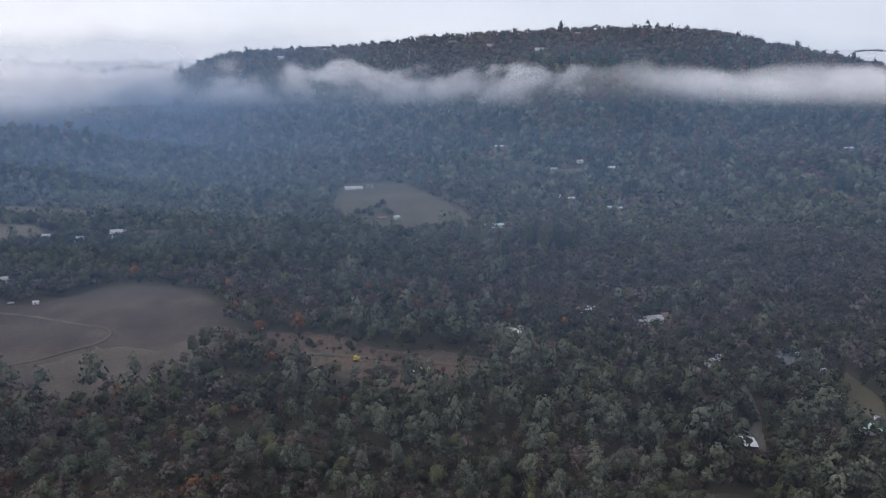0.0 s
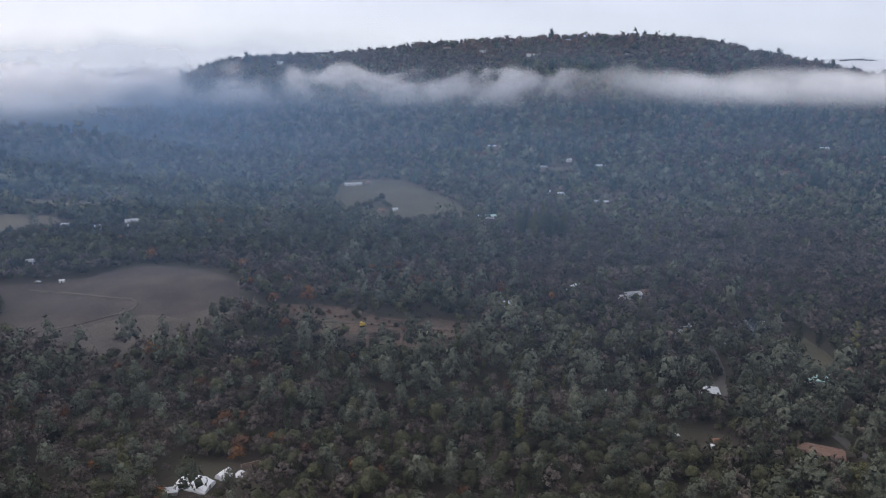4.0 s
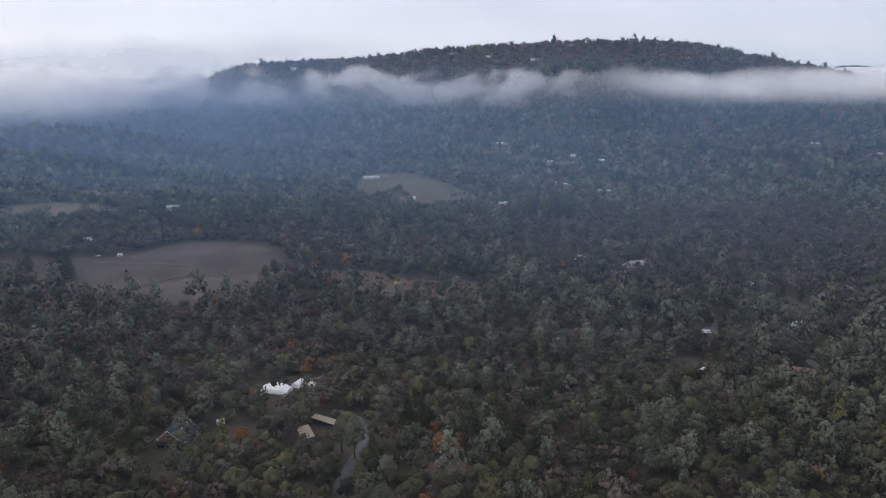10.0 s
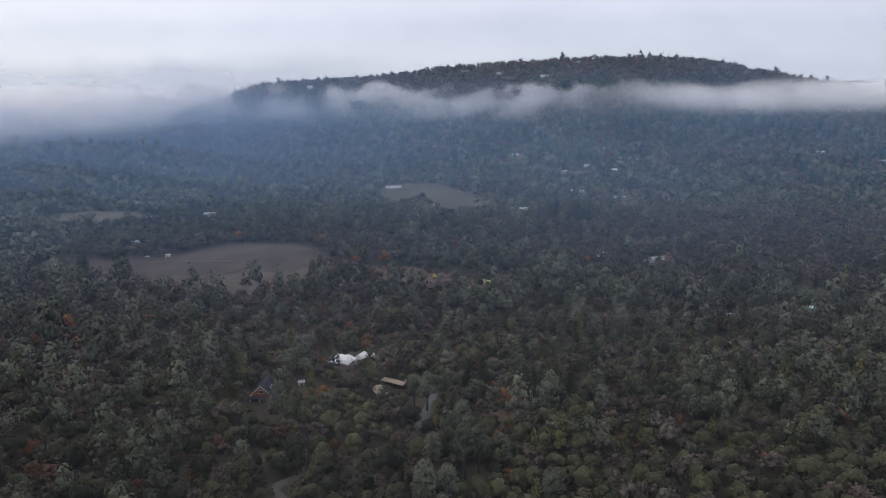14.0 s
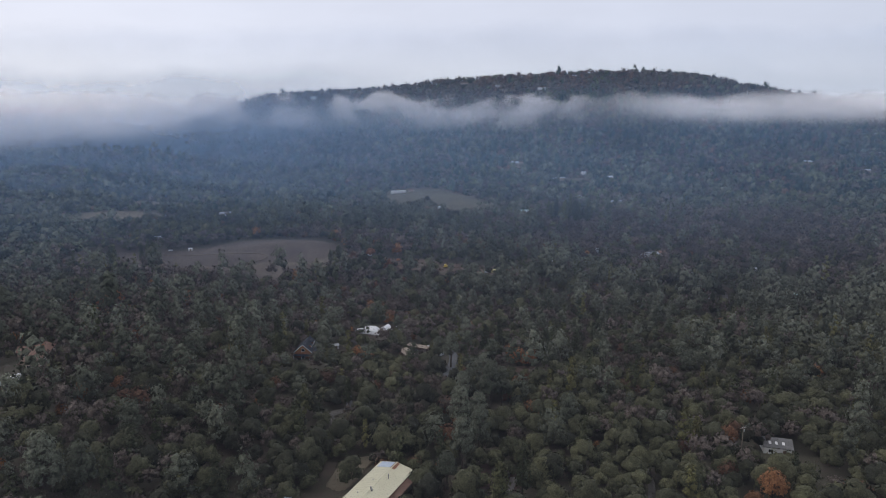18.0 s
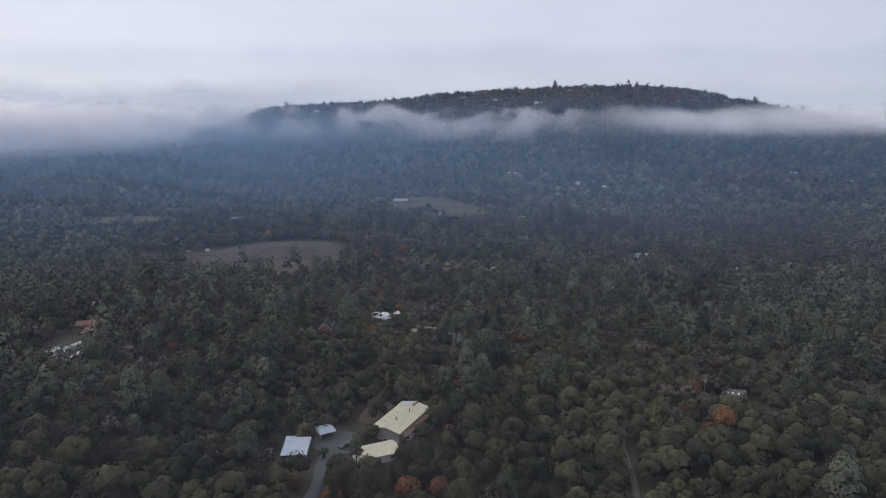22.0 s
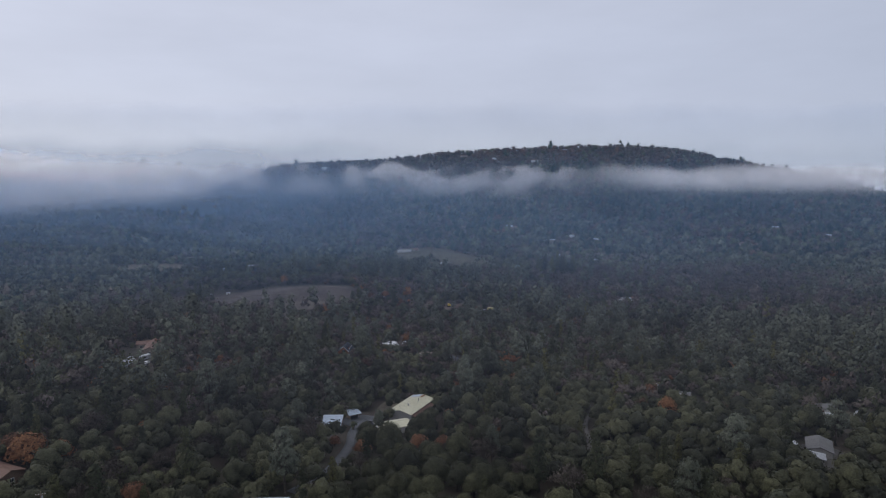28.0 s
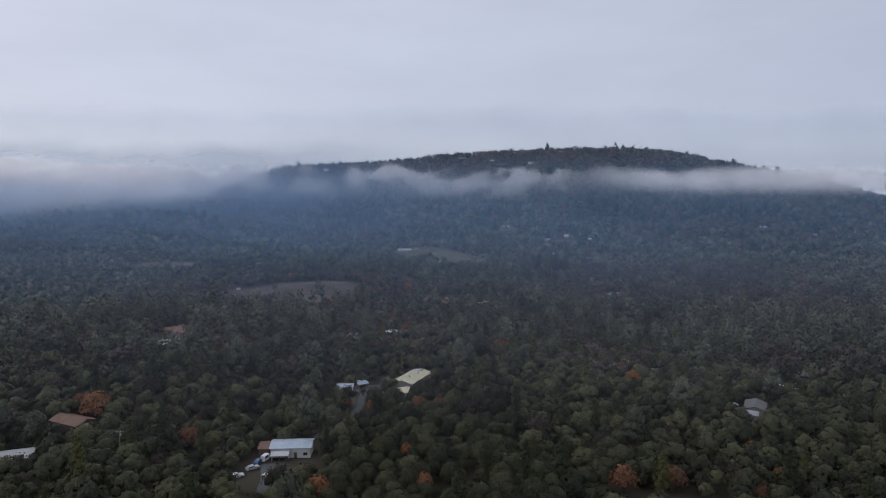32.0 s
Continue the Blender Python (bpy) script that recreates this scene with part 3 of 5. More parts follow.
def boughs(kind, seed, fine=True):
    """Trunk and limbs that reach into the masses of the crown."""
    rng = np.random.default_rng(seed)
    heap = Heap()
    lobes = lobes_of(kind, rng, DETAIL["single"][kind][0])
    tall = kind in ("pine", "conifer")
    fork = 4.5 if kind == "pine" else 17.0 if kind == "conifer" else 2.4
    stick(heap, (0, 0, -0.8), (0, 0, fork * 0.5), 0.42 if tall else 0.36, 0.3, 7)
    stick(heap, (0, 0, fork * 0.5), (0.15, 0.1, fork), 0.3, 0.08 if kind == "conifer" else 0.22, 7)
    for (x, y, z), r in lobes:
        start = (0, 0, z - 0.4) if kind == "conifer" else (0.1, 0.1, fork)
        knee = (x * 0.55, y * 0.55, (start[2] + z) / 2 + 0.3)
        stick(heap, start, knee, 0.14, 0.09, 3)
        stick(heap, knee, (x, y, z), 0.09, 0.04, 3)
        if kind in ("bare", "autumn"):
            for _ in range(6):
                d = rng.normal(size=3)
                d[2] = abs(d[2])
                d /= np.linalg.norm(d)
                stick(heap, (x, y, z - r * 0.4), np.array((x, y, z)) + d * r * 1.1, 0.05, 0.015, 3)
    return heap.arrays()


rng = np.random.default_rng(7)


def scatter(y0, y1, step):
    ys = np.arange(y0, y1, step)
    px, py = [], []
    for k, y in enumerate(ys):
        half = max(0.735 * (y + 355) + 45, 170)
        xs = np.arange(-65 - half, -65 + half, step) + (k % 2) * step / 2
        px.append(xs)
        py.append(np.full(len(xs), y))
    px, py = np.concatenate(px), np.concatenate(py)
    return px + rng.uniform(-0.42, 0.42, len(px)) * step, py + rng.uniform(-0.42, 0.42, len(px)) * step


def wave(x, y, a, b, c):
    """A slow, patchy wave over the land, about -1 to 1."""
    return (np.sin(x / a + c) * np.sin(y / b + 2 * c) + np.sin((x + y) / (a * 0.63) + 3 * c) * np.sin((x - y) / (b * 0.71) + c)) * 0.75


KINDS = ("oak", "pine", "conifer", "bare", "autumn")


def kinds_for(x, y):
    """Which kind grows where, as numbers into KINDS."""
    p = np.empty((len(x), 5))
    p[:, 0] = 0.58
    p[:, 1] = 0.15 + 0.14 * wave(x, y, 60, 70, 1.0)
    p[:, 2] = 0.035
    p[:, 3] = 0.11 + 0.13 * wave(x, y, 80, 60, 2.2) + 0.12 * smooth(200, 450, y)
    p[:, 4] = 0.011
    # grey, leafless woods on the valley floor and the lower left; green oaks near the lane
    valley = mound(x, y, 330, 520, 190, 130)
    p[:, 3] += 1.6 * valley
    lower = mound(x, y, -260, 130, 110, 180) * (0.15 + 0.85 * smooth(-40, 90, y))
    p[:, 3] += 0.9 * lower
    p[:, 4] += 0.06 * lower
    p[:, 3] *= 1 - 0.75 * mound(x, y, 40, -100, 140, 120)
    p[:, 1] *= 1 - 0.75 * mound(x, y, 80, 0, 110, 120)
    belt = mound(x, y, -40, 240, 220, 60)
    p[:, 1] += 0.42 * belt
    p[:, 1] *= 1 - 0.8 * (1 - smooth(-100, 20, y))
    near = 1 - smooth(-80, 30, y)
    p[:, 3] *= 1 - 0.5 * (1 - smooth(-110, -20, y))
    p[:, 1] += 0.12 * mound(x, y, -170, 30, 90, 80)
    hill = smooth(800, 1000, y)
    p[:, 2] += 0.22 * hill * (1 + wave(x, y, 110, 130, 0.3))
    p[:, 3] += 0.26 * hill
    p[:, 4] += (0.12 + 0.55 * smooth(1250, 1480, y)) * hill * (1 + 0.8 * wave(x, y, 90, 60, 1.7))
    p[:, 3] += 0.6 * smooth(1300, 1500, y)
    # brown and rust-red stands behind the clearing, dark green ones behind the field and at the hill's foot
    p[:, 4] += 0.50 * mound(x, y, -85, 452, 80, 30)
    p[:, 3] += 0.9 * mound(x, y, 60, 480, 170, 40) + 0.5 * mound(x, y, -90, 452, 90, 40)
    p[:, 3] *= 1 - 0.8 * mound(x, y, -270, 560, 170, 60)
    patchy = wave(x, y, 150, 105, 0.6)
    p[:, 3] *= np.clip(1 + 1.3 * patchy, 0.15, 3)
    p[:, 1] *= np.clip(1 + 1.1 * wave(x, y, 95, 130, 1.9), 0.2, 3)
    p[:, 4] *= np.clip(1 + 1.2 * wave(x, y, 120, 90, 2.6), 0.3, 3)
    p[:, 1] *= 1 - 0.9 * near
    p[:, 3] *= 1 - 0.4 * near
    p[:, 3] += 0.7 * lower + 1.0 * valley
    p[:, 4] += 0.10 * lower
    # the crest is brown and rust with few spires
    crest = smooth(1380, 1540, y)
    p[:, 1] *= 1 - 0.6 * crest
    p[:, 2] *= 1 - 0.9 * crest
    p[:, 3] += 0.5 * crest
    p[:, 0] *= 1 - 0.45 * crest
    p[:, 4] += 0.6 * crest * np.clip(0.6 + wave(x, y, 70, 50, 0.8), 0.1, 2) * smooth(-500, -100, x)
    p = np.clip(p, 0, None)
    p /= p.sum(1)[:, None]
    return (p.cumsum(1) < rng.uniform(size=(len(x), 1))).sum(1).clip(0, 4)


def keep_off(x, y):
    """Trees stand clear of open ground, buildings and the camera's sight lines, and leave glades."""
    ok = np.ones(len(x), bool)
    for edge in OPEN:
        lo, hi = edge.min(0), edge.max(0)
        near = (x > lo[0]) & (x < hi[0]) & (y > lo[1]) & (y < hi[1])
        if near.any():
            i = np.nonzero(near)[0]
            ok[i[inside(x[i], y[i], edge)]] = False
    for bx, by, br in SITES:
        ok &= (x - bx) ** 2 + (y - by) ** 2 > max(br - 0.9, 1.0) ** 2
    return ok & (rng.uniform(size=len(x)) > 0.03)

# ---- buildings, vehicles and other things made by hand ----


def tin(name, colours, rough=0.45, metal=0.3):
    """Painted sheet metal with fine ribs, stains and faded streaks."""
    return noisy(name, colours, 0.25, rough, 7, 0.1, metal, 0.22)


CREAM_TIN = tin("cream_roof_metal", [(0.50, 0.47, 0.33), (0.62, 0.60, 0.45)])
BLUE_TIN = tin("pale_blue_roof_metal", [(0.30, 0.37, 0.46), (0.52, 0.58, 0.66)])
WHITE_TIN = tin("white_roof_metal", [(0.42, 0.44, 0.46), (0.58, 0.59, 0.60)])
GREY_TIN = tin("grey_roof_metal", [(0.26, 0.27, 0.28), (0.42, 0.43, 0.44)])
GREEN_TIN = tin("pale_green_roof_metal", [(0.30, 0.46, 0.40), (0.46, 0.62, 0.55)])
RUST_TIN = tin("rusted_roof_metal", [(0.16, 0.07, 0.04), (0.30, 0.15, 0.09)], 0.8, 0.1)
SLATE = noisy("blue_black_shingles", [(0.014, 0.018, 0.028), (0.030, 0.036, 0.050)], 0.6, 0.85, 9, 0.3)
SHINGLE = noisy("grey_shingles", [(0.10, 0.10, 0.10), (0.17, 0.165, 0.16)], 0.6, 0.8, 9, 0.3)
BROWN_SHINGLE = noisy("red_brown_shingles", [(0.13, 0.075, 0.055), (0.21, 0.125, 0.095)], 0.6, 0.8, 9, 0.3)
TAN = noisy("tan_boards", [(0.24, 0.19, 0.145), (0.34, 0.28, 0.22)], 0.5, 0.8, 8)
BRICK_RED = noisy("warm_brick", [(0.26, 0.12, 0.07), (0.36, 0.18, 0.10)], 0.8, 0.85, 9, 0.2)
WHITE_WALL = noisy("white_siding", [(0.60, 0.59, 0.56), (0.72, 0.71, 0.69)], 0.5, 0.7, 8)
GREY_WALL = noisy("grey_siding", [(0.26, 0.25, 0.24), (0.36, 0.35, 0.33)], 0.5, 0.8, 8)
BROWN_WALL = noisy("brown_boards", [(0.10, 0.065, 0.045), (0.18, 0.12, 0.085)], 0.5, 0.8, 8)
TRIM = noisy("white_trim", [(0.66, 0.65, 0.63), (0.74, 0.73, 0.71)], 1.0, 0.6, 6)
CANVAS = noisy("white_membrane", [(0.70, 0.71, 0.73), (0.82, 0.82, 0.83)], 0.4, 0.6, 6)
TIMBER = noisy("weathered_timber", [(0.15, 0.12, 0.09), (0.26, 0.21, 0.165)], 0.8, 0.9, 8)
DARK = noisy("dark_shade_cloth", [(0.012, 0.012, 0.013), (0.022, 0.021, 0.020)], 0.8, 0.9, 6)
CONCRETE = noisy("pale_concrete", [(0.34, 0.33, 0.31), (0.46, 0.45, 0.42)], 0.3, 0.9, 10)
YELLOW = noisy("yellow_paint", [(0.50, 0.34, 0.05), (0.62, 0.44, 0.08)], 0.8, 0.5, 6)
PALE_YELLOW = noisy("pale_yellow_paint", [(0.58, 0.50, 0.20), (0.70, 0.62, 0.30)], 0.8, 0.5, 6)
RUBBER = noisy("rubber", [(0.012, 0.012, 0.012), (0.025, 0.025, 0.025)], 3, 0.9, 5)
STEEL = noisy("dull_steel", [(0.22, 0.22, 0.23), (0.34, 0.34, 0.35)], 1.0, 0.45, 6, 0, 0.7)
BRUSH = noisy("cut_brush", [(0.030, 0.022, 0.017), (0.075, 0.055, 0.042)], 0.9, 0.95, 6)
PAINTS = {k: noisy(k + "_car_paint", [c, tuple(v * 1.12 for v in c)], 1.0, 0.3, 5) for k, c in (("white", (0.62, 0.62, 0.62)), ("blue", (0.05, 0.10, 0.22)), ("dark", (0.03, 0.032, 0.036)), ("silver", (0.34, 0.35, 0.36)), ("red", (0.24, 0.03, 0.025)))}


def glass_material():
    m, n, l, b = material("window_glass")
    b.inputs["Base Color"].default_value = (0.02, 0.025, 0.03, 1)
    b.inputs["Roughness"].default_value = 0.08
    return m


GLASS = glass_material()


def part(name, bm, mat, parent, label=""):
    """Links a bmesh as one mesh object under a thing or a part."""
    me = bpy.data.meshes.new(name)
    bmesh.ops.recalc_face_normals(bm, faces=bm.faces)
    bm.to_mesh(me)
    bm.free()
    me.materials.append(mat)
    ob = new(name, me)
    ob.parent = parent
    if label:
        tagged(ob, label)
    return ob


def shape(*blocks):
    """A bmesh of boxes, each (x0, x1, y0, y1, z0, z1)."""
    bm = bmesh.new()
    for x0, x1, y0, y1, z0, z1 in blocks:
        v = [bm.verts.new((x, y, z)) for z in (z0, z1) for x, y in ((x0, y0), (x1, y0), (x1, y1), (x0, y1))]
        for f in ((0, 3, 2, 1), (4, 5, 6, 7), (0, 1, 5, 4), (1, 2, 6, 5), (2, 3, 7, 6), (3, 0, 4, 7)):
            bm.faces.new([v[i] for i in f])
    return bm


def prism(bm, outline, x0, x1):
    """Pushes an outline of (y, z) from x0 to x1."""
    a = [bm.verts.new((x0, y, z)) for y, z in outline]
    b = [bm.verts.new((x1, y, z)) for y, z in outline]
    n = len(outline)
    bm.faces.new(a)
    bm.faces.new(b[::-1])
    for i in range(n):
        bm.faces.new((a[i], b[i], b[(i + 1) % n], a[(i + 1) % n]))
    return bm


def barrel(bm, centre, axis, r, half, n=12, r2=None):
    """A drum along x, y or z about its centre."""
    r2 = r if r2 is None else r2
    i = "xyz".index(axis)
    rings = []
    for s, rad in ((-half, r), (half, r2)):
        ring = []
        for k in range(n):
            a = 2 * math.pi * k / n
            p = [0, 0, 0]
            p[i], p[(i + 1) % 3], p[(i + 2) % 3] = s, rad * math.cos(a), rad * math.sin(a)
            ring.append(bm.verts.new([c + q for c, q in zip(centre, p)]))
        rings.append(ring)
    bm.faces.new(rings[0][::-1])
    bm.faces.new(rings[1])
    for k in range(n):
        bm.faces.new((rings[0][k], rings[0][(k + 1) % n], rings[1][(k + 1) % n], rings[1][k]))
    return bm


# circles kept free of trees, on sites and on sight lines from the camera
SITES = []


def thing(name, x, y, rot, label, category, group="", clear=0.0, up=0.0):
    """An empty at the foot of a thing, standing on the land."""
    root = new(name)
    root.empty_display_size = 0.5
    root.matrix_basis = pose(x, y, float(ground_z(x, y)) + up, 0, 0, rot)
    tagged(root, label, category, group)
    if clear:
        SITES.append((x, y, clear))
        if clear > 4 and y < 700:  # trees also cleared on the camera's side, to keep it in view
            SITES.append((x + 0.1 * clear, y - clear * 1.1, clear * 0.8))
    return root


def window(root, side, along, z, w, h, deep, name="window", frame_mat=None):
    """A window in a wall: frame, pane and sill. side: 'x' or 'y' wall with its signed distance."""
    axis, at = side
    s = 1 if at > 0 else -1

    def b(u0, u1, d0, d1, z0, z1):
        lo, hi = sorted((at + s * d0, at + s * d1))
        return (u0, u1, lo, hi, z0, z1) if axis == "y" else (lo, hi, u0, u1, z0, z1)

    k = 0.1
    frame_ob = part(name, shape(b(along - w / 2, along + w / 2, -0.05, 0.07, z + h, z + h + k), b(along - w / 2 - k, along - w / 2, -0.05, 0.07, z - k, z + h + k), b(along + w / 2, along + w / 2 + k, -0.05, 0.07, z - k, z + h + k), b(along - 0.03, along + 0.03, -0.05, 0.05, z, z + h)), frame_mat or TRIM, root)
    part("pane", shape(b(along - w / 2, along + w / 2, -0.03, 0.02, z, z + h)), GLASS, frame_ob)
    part("sill", shape(b(along - w / 2 - 0.15, along + w / 2 + 0.15, -0.05, 0.16, z - k - 0.04, z - k)), frame_mat or TRIM, frame_ob)


def gable_house(name, x, y, rot, L, W, H, R, roof_mat, wall_mat, label, category="house", over=0.5, wins=2, chimney=False, door=True, clear=None, foot=0.0, group=""):
    """A house with a ridge along its length: walls with gables, two-sided roof with thickness, ridge cap, windows and a door."""
    root = thing(name, x, y, rot, label, category, group, clear if clear is not None else math.hypot(L, W) * 0.42 + 2.2)
    part("wall", prism(bmesh.new(), [(-W / 2, -1.8), (W / 2, -1.8), (W / 2, H), (0, H + R), (-W / 2, H)], -L / 2, L / 2), wall_mat, root)
    ow, slope = W / 2 + over, R / (W / 2)
    low, top, th = H - over * slope + 0.05, H + R + 0.05, 0.16
    roof = part("roof", prism(bmesh.new(), [(-ow, low), (0, top), (ow, low), (ow, low + th), (0, top + th), (-ow, low + th)], -L / 2 - over, L / 2 + over), roof_mat, root)
    part("ridge_cap", prism(bmesh.new(), [(-0.25, top + th - 0.25 * slope), (0, top + th), (0.25, top + th - 0.25 * slope), (0.25, top + th + 0.05 - 0.25 * slope), (0, top + th + 0.06), (-0.25, top + th + 0.05 - 0.25 * slope)], -L / 2 - over, L / 2 + over), roof_mat, roof)
    if chimney:
        part("chimney", shape((L * 0.2, L * 0.2 + 0.8, -W * 0.2, -W * 0.2 + 0.8, H, H + R + 1.1), (L * 0.2 - 0.08, L * 0.2 + 0.88, -W * 0.2 - 0.08, -W * 0.2 + 0.88, H + R + 1.1, H + R + 1.25)), BRICK_RED, root)
    for i in range(wins):
        u = -L / 2 + L * (i + 0.5) / wins
        for s in (-1, 1):
            if door and s < 0 and i == wins // 2:
                d = part("door", shape((u - 0.5, u + 0.5, -W / 2 - 0.06, -W / 2 + 0.02, 0.05, 2.1)), BROWN_WALL, root)
                part("handle", shape((u + 0.34, u + 0.42, -W / 2 - 0.12, -W / 2 - 0.06, 1.0, 1.08)), STEEL, d)
            else:
                window(root, ("y", s * W / 2), u, 0.95, min(1.4, L / wins * 0.5), 1.1, 0.1)
    for s in (-1, 1):
        window(root, ("x", s * L / 2), 0, 0.95, 1.3, 1.1, 0.1)
    return root


def open_shed(name, x, y, rot, L, W, H, drop, roof_mat, wall_mat, label, clear=None):
    """A lean-to roof on posts, closed at the back."""
    root = thing(name, x, y, rot, label, "shed", "", clear if clear is not None else math.hypot(L, W) / 2 + 1.5)
    roof = part("roof", prism(bmesh.new(), [(-W / 2 - 0.4, H - drop), (W / 2 + 0.4, H), (W / 2 + 0.4, H + 0.12), (-W / 2 - 0.4, H - drop + 0.12)], -L / 2 - 0.4, L / 2 + 0.4), roof_mat, root)
    n = max(4, int(L / 1.1))
    me = None
    for i in range(n + 1):
        u = -L / 2 - 0.35 + (L + 0.7) * i / n
        if me is None:
            rib = part("rib", prism(bmesh.new(), [(-W / 2 - 0.4, H - drop + 0.12), (W / 2 + 0.4, H + 0.12), (W / 2 + 0.4, H + 0.17), (-W / 2 - 0.4, H - drop + 0.17)], -0.04, 0.04), roof_mat, roof)
            me = rib.data
        else:
            rib = new("rib", me)
            rib.parent = roof
        rib.location.x = u
    part("back_wall", shape((-L / 2, L / 2, W / 2 - 0.15, W / 2, -1.5, H - 0.1)), wall_mat, root)
    part("side_wall", shape((-L / 2, -L / 2 + 0.15, -W / 2, W / 2 - 0.15, -1.5, H - drop - 0.05)), wall_mat, root)
    part("side_wall", shape((L / 2 - 0.15, L / 2, 0, W / 2 - 0.15, -1.5, H - drop - 0.05)), wall_mat, root)
    for u in (-L / 2 + 0.3, 0, L / 2 - 0.3):
        part("post", shape((u - 0.08, u + 0.08, -W / 2 + 0.05, -W / 2 + 0.21, -1.5, H - drop)), TIMBER, root)
    part("floor", shape((-L / 2, L / 2, -W / 2, W / 2, -0.2, 0.12)), ASPHALT, root)
    return root


def car(x, y, rot, paint, label, van=False, clear=0.0, up=0.3):
    """A parked car: body, cabin, glass, wheels, lights."""
    root = thing("van" if van else "car", x, y, rot, label, "van" if van else "car", "parked vehicles", clear, up)
    h = 2.1 if van else 1.45
    low = [(-2.2, 0.35), (2.2, 0.35), (2.25, 0.7), (1.9, 0.9), (1.0, 0.98), (-2.1, 0.98), (-2.25, 0.7)]
    cab = [(-2.0, 0.98), (1.5 if van else 0.95, 0.98), (0.9 if van else 0.35, h), (-1.9 if van else -1.35, h)]

    def pushed(outline, half):
        bm = prism(bmesh.new(), outline, -half, half)
        bm.transform(Matrix.Rotation(-math.pi / 2, 4, "Z"))
        return bm

    part("body", pushed(low, 0.9), PAINTS[paint], root)
    cabin = part("cabin", pushed(cab, 0.78), PAINTS[paint], root)
    part("windscreen", shape((0.45, 0.95, -0.7, 0.7, 1.02, h - 0.12)) if van else shape((0.5, 0.62, -0.68, 0.68, 1.04, 1.3)), GLASS, cabin)
    for s in (-1, 1):
        part("side_window", shape((-1.5, 0.2, s * 0.785 - 0.01, s * 0.785 + 0.01, 1.06, h - 0.14)), GLASS, cabin)
        part("headlight", shape((2.2, 2.27, s * 0.62 - 0.16, s * 0.62 + 0.16, 0.62, 0.76)), TRIM, root)
        for u in (-1.35, 1.4):
            wheel = part("wheel", barrel(bmesh.new(), (u, s * 0.82, 0.34), "y", 0.34, 0.11), RUBBER, root)
            part("rim", barrel(bmesh.new(), (u, s * 0.9, 0.34), "y", 0.19, 0.05, 10), STEEL, wheel)
    return root


def trailer(x, y, rot, L, label):
    """A white travel trailer on two wheels."""
    root = thing("trailer", x, y, rot, label, "trailer", "parked vehicles", L / 2 + 1.5, 0.25)
    part("body", prism(bmesh.new(), [(-1.2, 0.5), (1.2, 0.5), (1.2, 2.5), (0.9, 2.8), (-0.9, 2.8), (-1.2, 2.5)], -L / 2, L / 2), WHITE_TIN, root)
    for s in (-1, 1):
        part("window", shape((-L * 0.3, L * 0.1, s * 1.205 - 0.01, s * 1.205 + 0.01, 1.5, 2.1)), GLASS, root)
        part("wheel", barrel(bmesh.new(), (0.3, s * 1.05, 0.36), "y", 0.36, 0.12), RUBBER, root)
    part("roof_vent", shape((-0.4, 0.4, -0.3, 0.3, 2.8, 2.95)), TRIM, root)
    part("hitch", shape((L / 2, L / 2 + 1.1, -0.06, 0.06, 0.5, 0.62)), STEEL, root)
    return root


def pole(x, y, h, label="weathered wooden utility pole with a crossarm"):
    root = thing("utility_pole", x, y, 20, label, "utility pole", "utility poles", 1.5)
    part("post", barrel(bmesh.new(), (0, 0, h / 2 - 0.5), "z", 0.17, h / 2 + 0.5, 8, 0.11), TIMBER, root)
    part("crossarm", shape((-1.2, 1.2, -0.07, 0.07, h - 0.9, h - 0.74)), TIMBER, root)
    for u in (-1.05, -0.4, 0.4, 1.05):
        part("insulator", barrel(bmesh.new(), (u, 0, h - 0.64), "z", 0.06, 0.1, 8), TRIM, root)
    part("transformer", barrel(bmesh.new(), (0.32, 0, h - 1.7), "z", 0.24, 0.45, 10), GREY_TIN, root)
    return root


# -- the long cream-roofed building and its sheds --
barn = gable_house("long_building", -78.7, -31.6, 64.6, 21.6, 10.4, 4.9, 1.1, CREAM_TIN, GREY_WALL, "long grey building with a low cream metal roof", "building", wins=5)
barn_roof = [o for o in barn.children if o.name.startswith("roof")][0]
slope_b = 1.1 / 5.2
for i in range(25):
    u = -11.2 + 22.4 * i / 24
    for s in (-1, 1):
        if i == 0 and s == -1:
            seam = part("roof_seam", prism(bmesh.new(), [(-5.65, 4.79 + 0.22), (-0.3, 6.14), (-0.3, 6.19), (-5.65, 4.79 + 0.27)], -0.03, 0.03), CREAM_TIN, barn_roof)
        else:
            k = new("roof_seam", seam.data)
            k.parent = barn_roof
            k.rotation_euler.z = 0 if s < 0 else math.pi
            k.location.x = u
        if i == 0 and s == -1:
            seam.location.x = u
zb = lambda v: 5.0 + 0.16 + (5.2 - abs(v)) * slope_b  # noqa: E731
part("blue_panels", prism(bmesh.new(), [(0.35, zb(0.35) + 0.01), (5.0, zb(5.0) + 0.01), (5.0, zb(5.0) + 0.05), (0.35, zb(0.35) + 0.05)], 8.0, 11.0), BLUE_TIN, barn_roof, "pale blue roof panels")
part("rusted_panels", prism(bmesh.new(), [(-1.2, zb(1.2) + 0.01), (0.3, zb(0.3) + 0.01), (0.3, zb(0.3) + 0.06), (-1.2, zb(1.2) + 0.06)], 7.6, 11.1), RUST_TIN, barn_roof, "rusted roof panels")
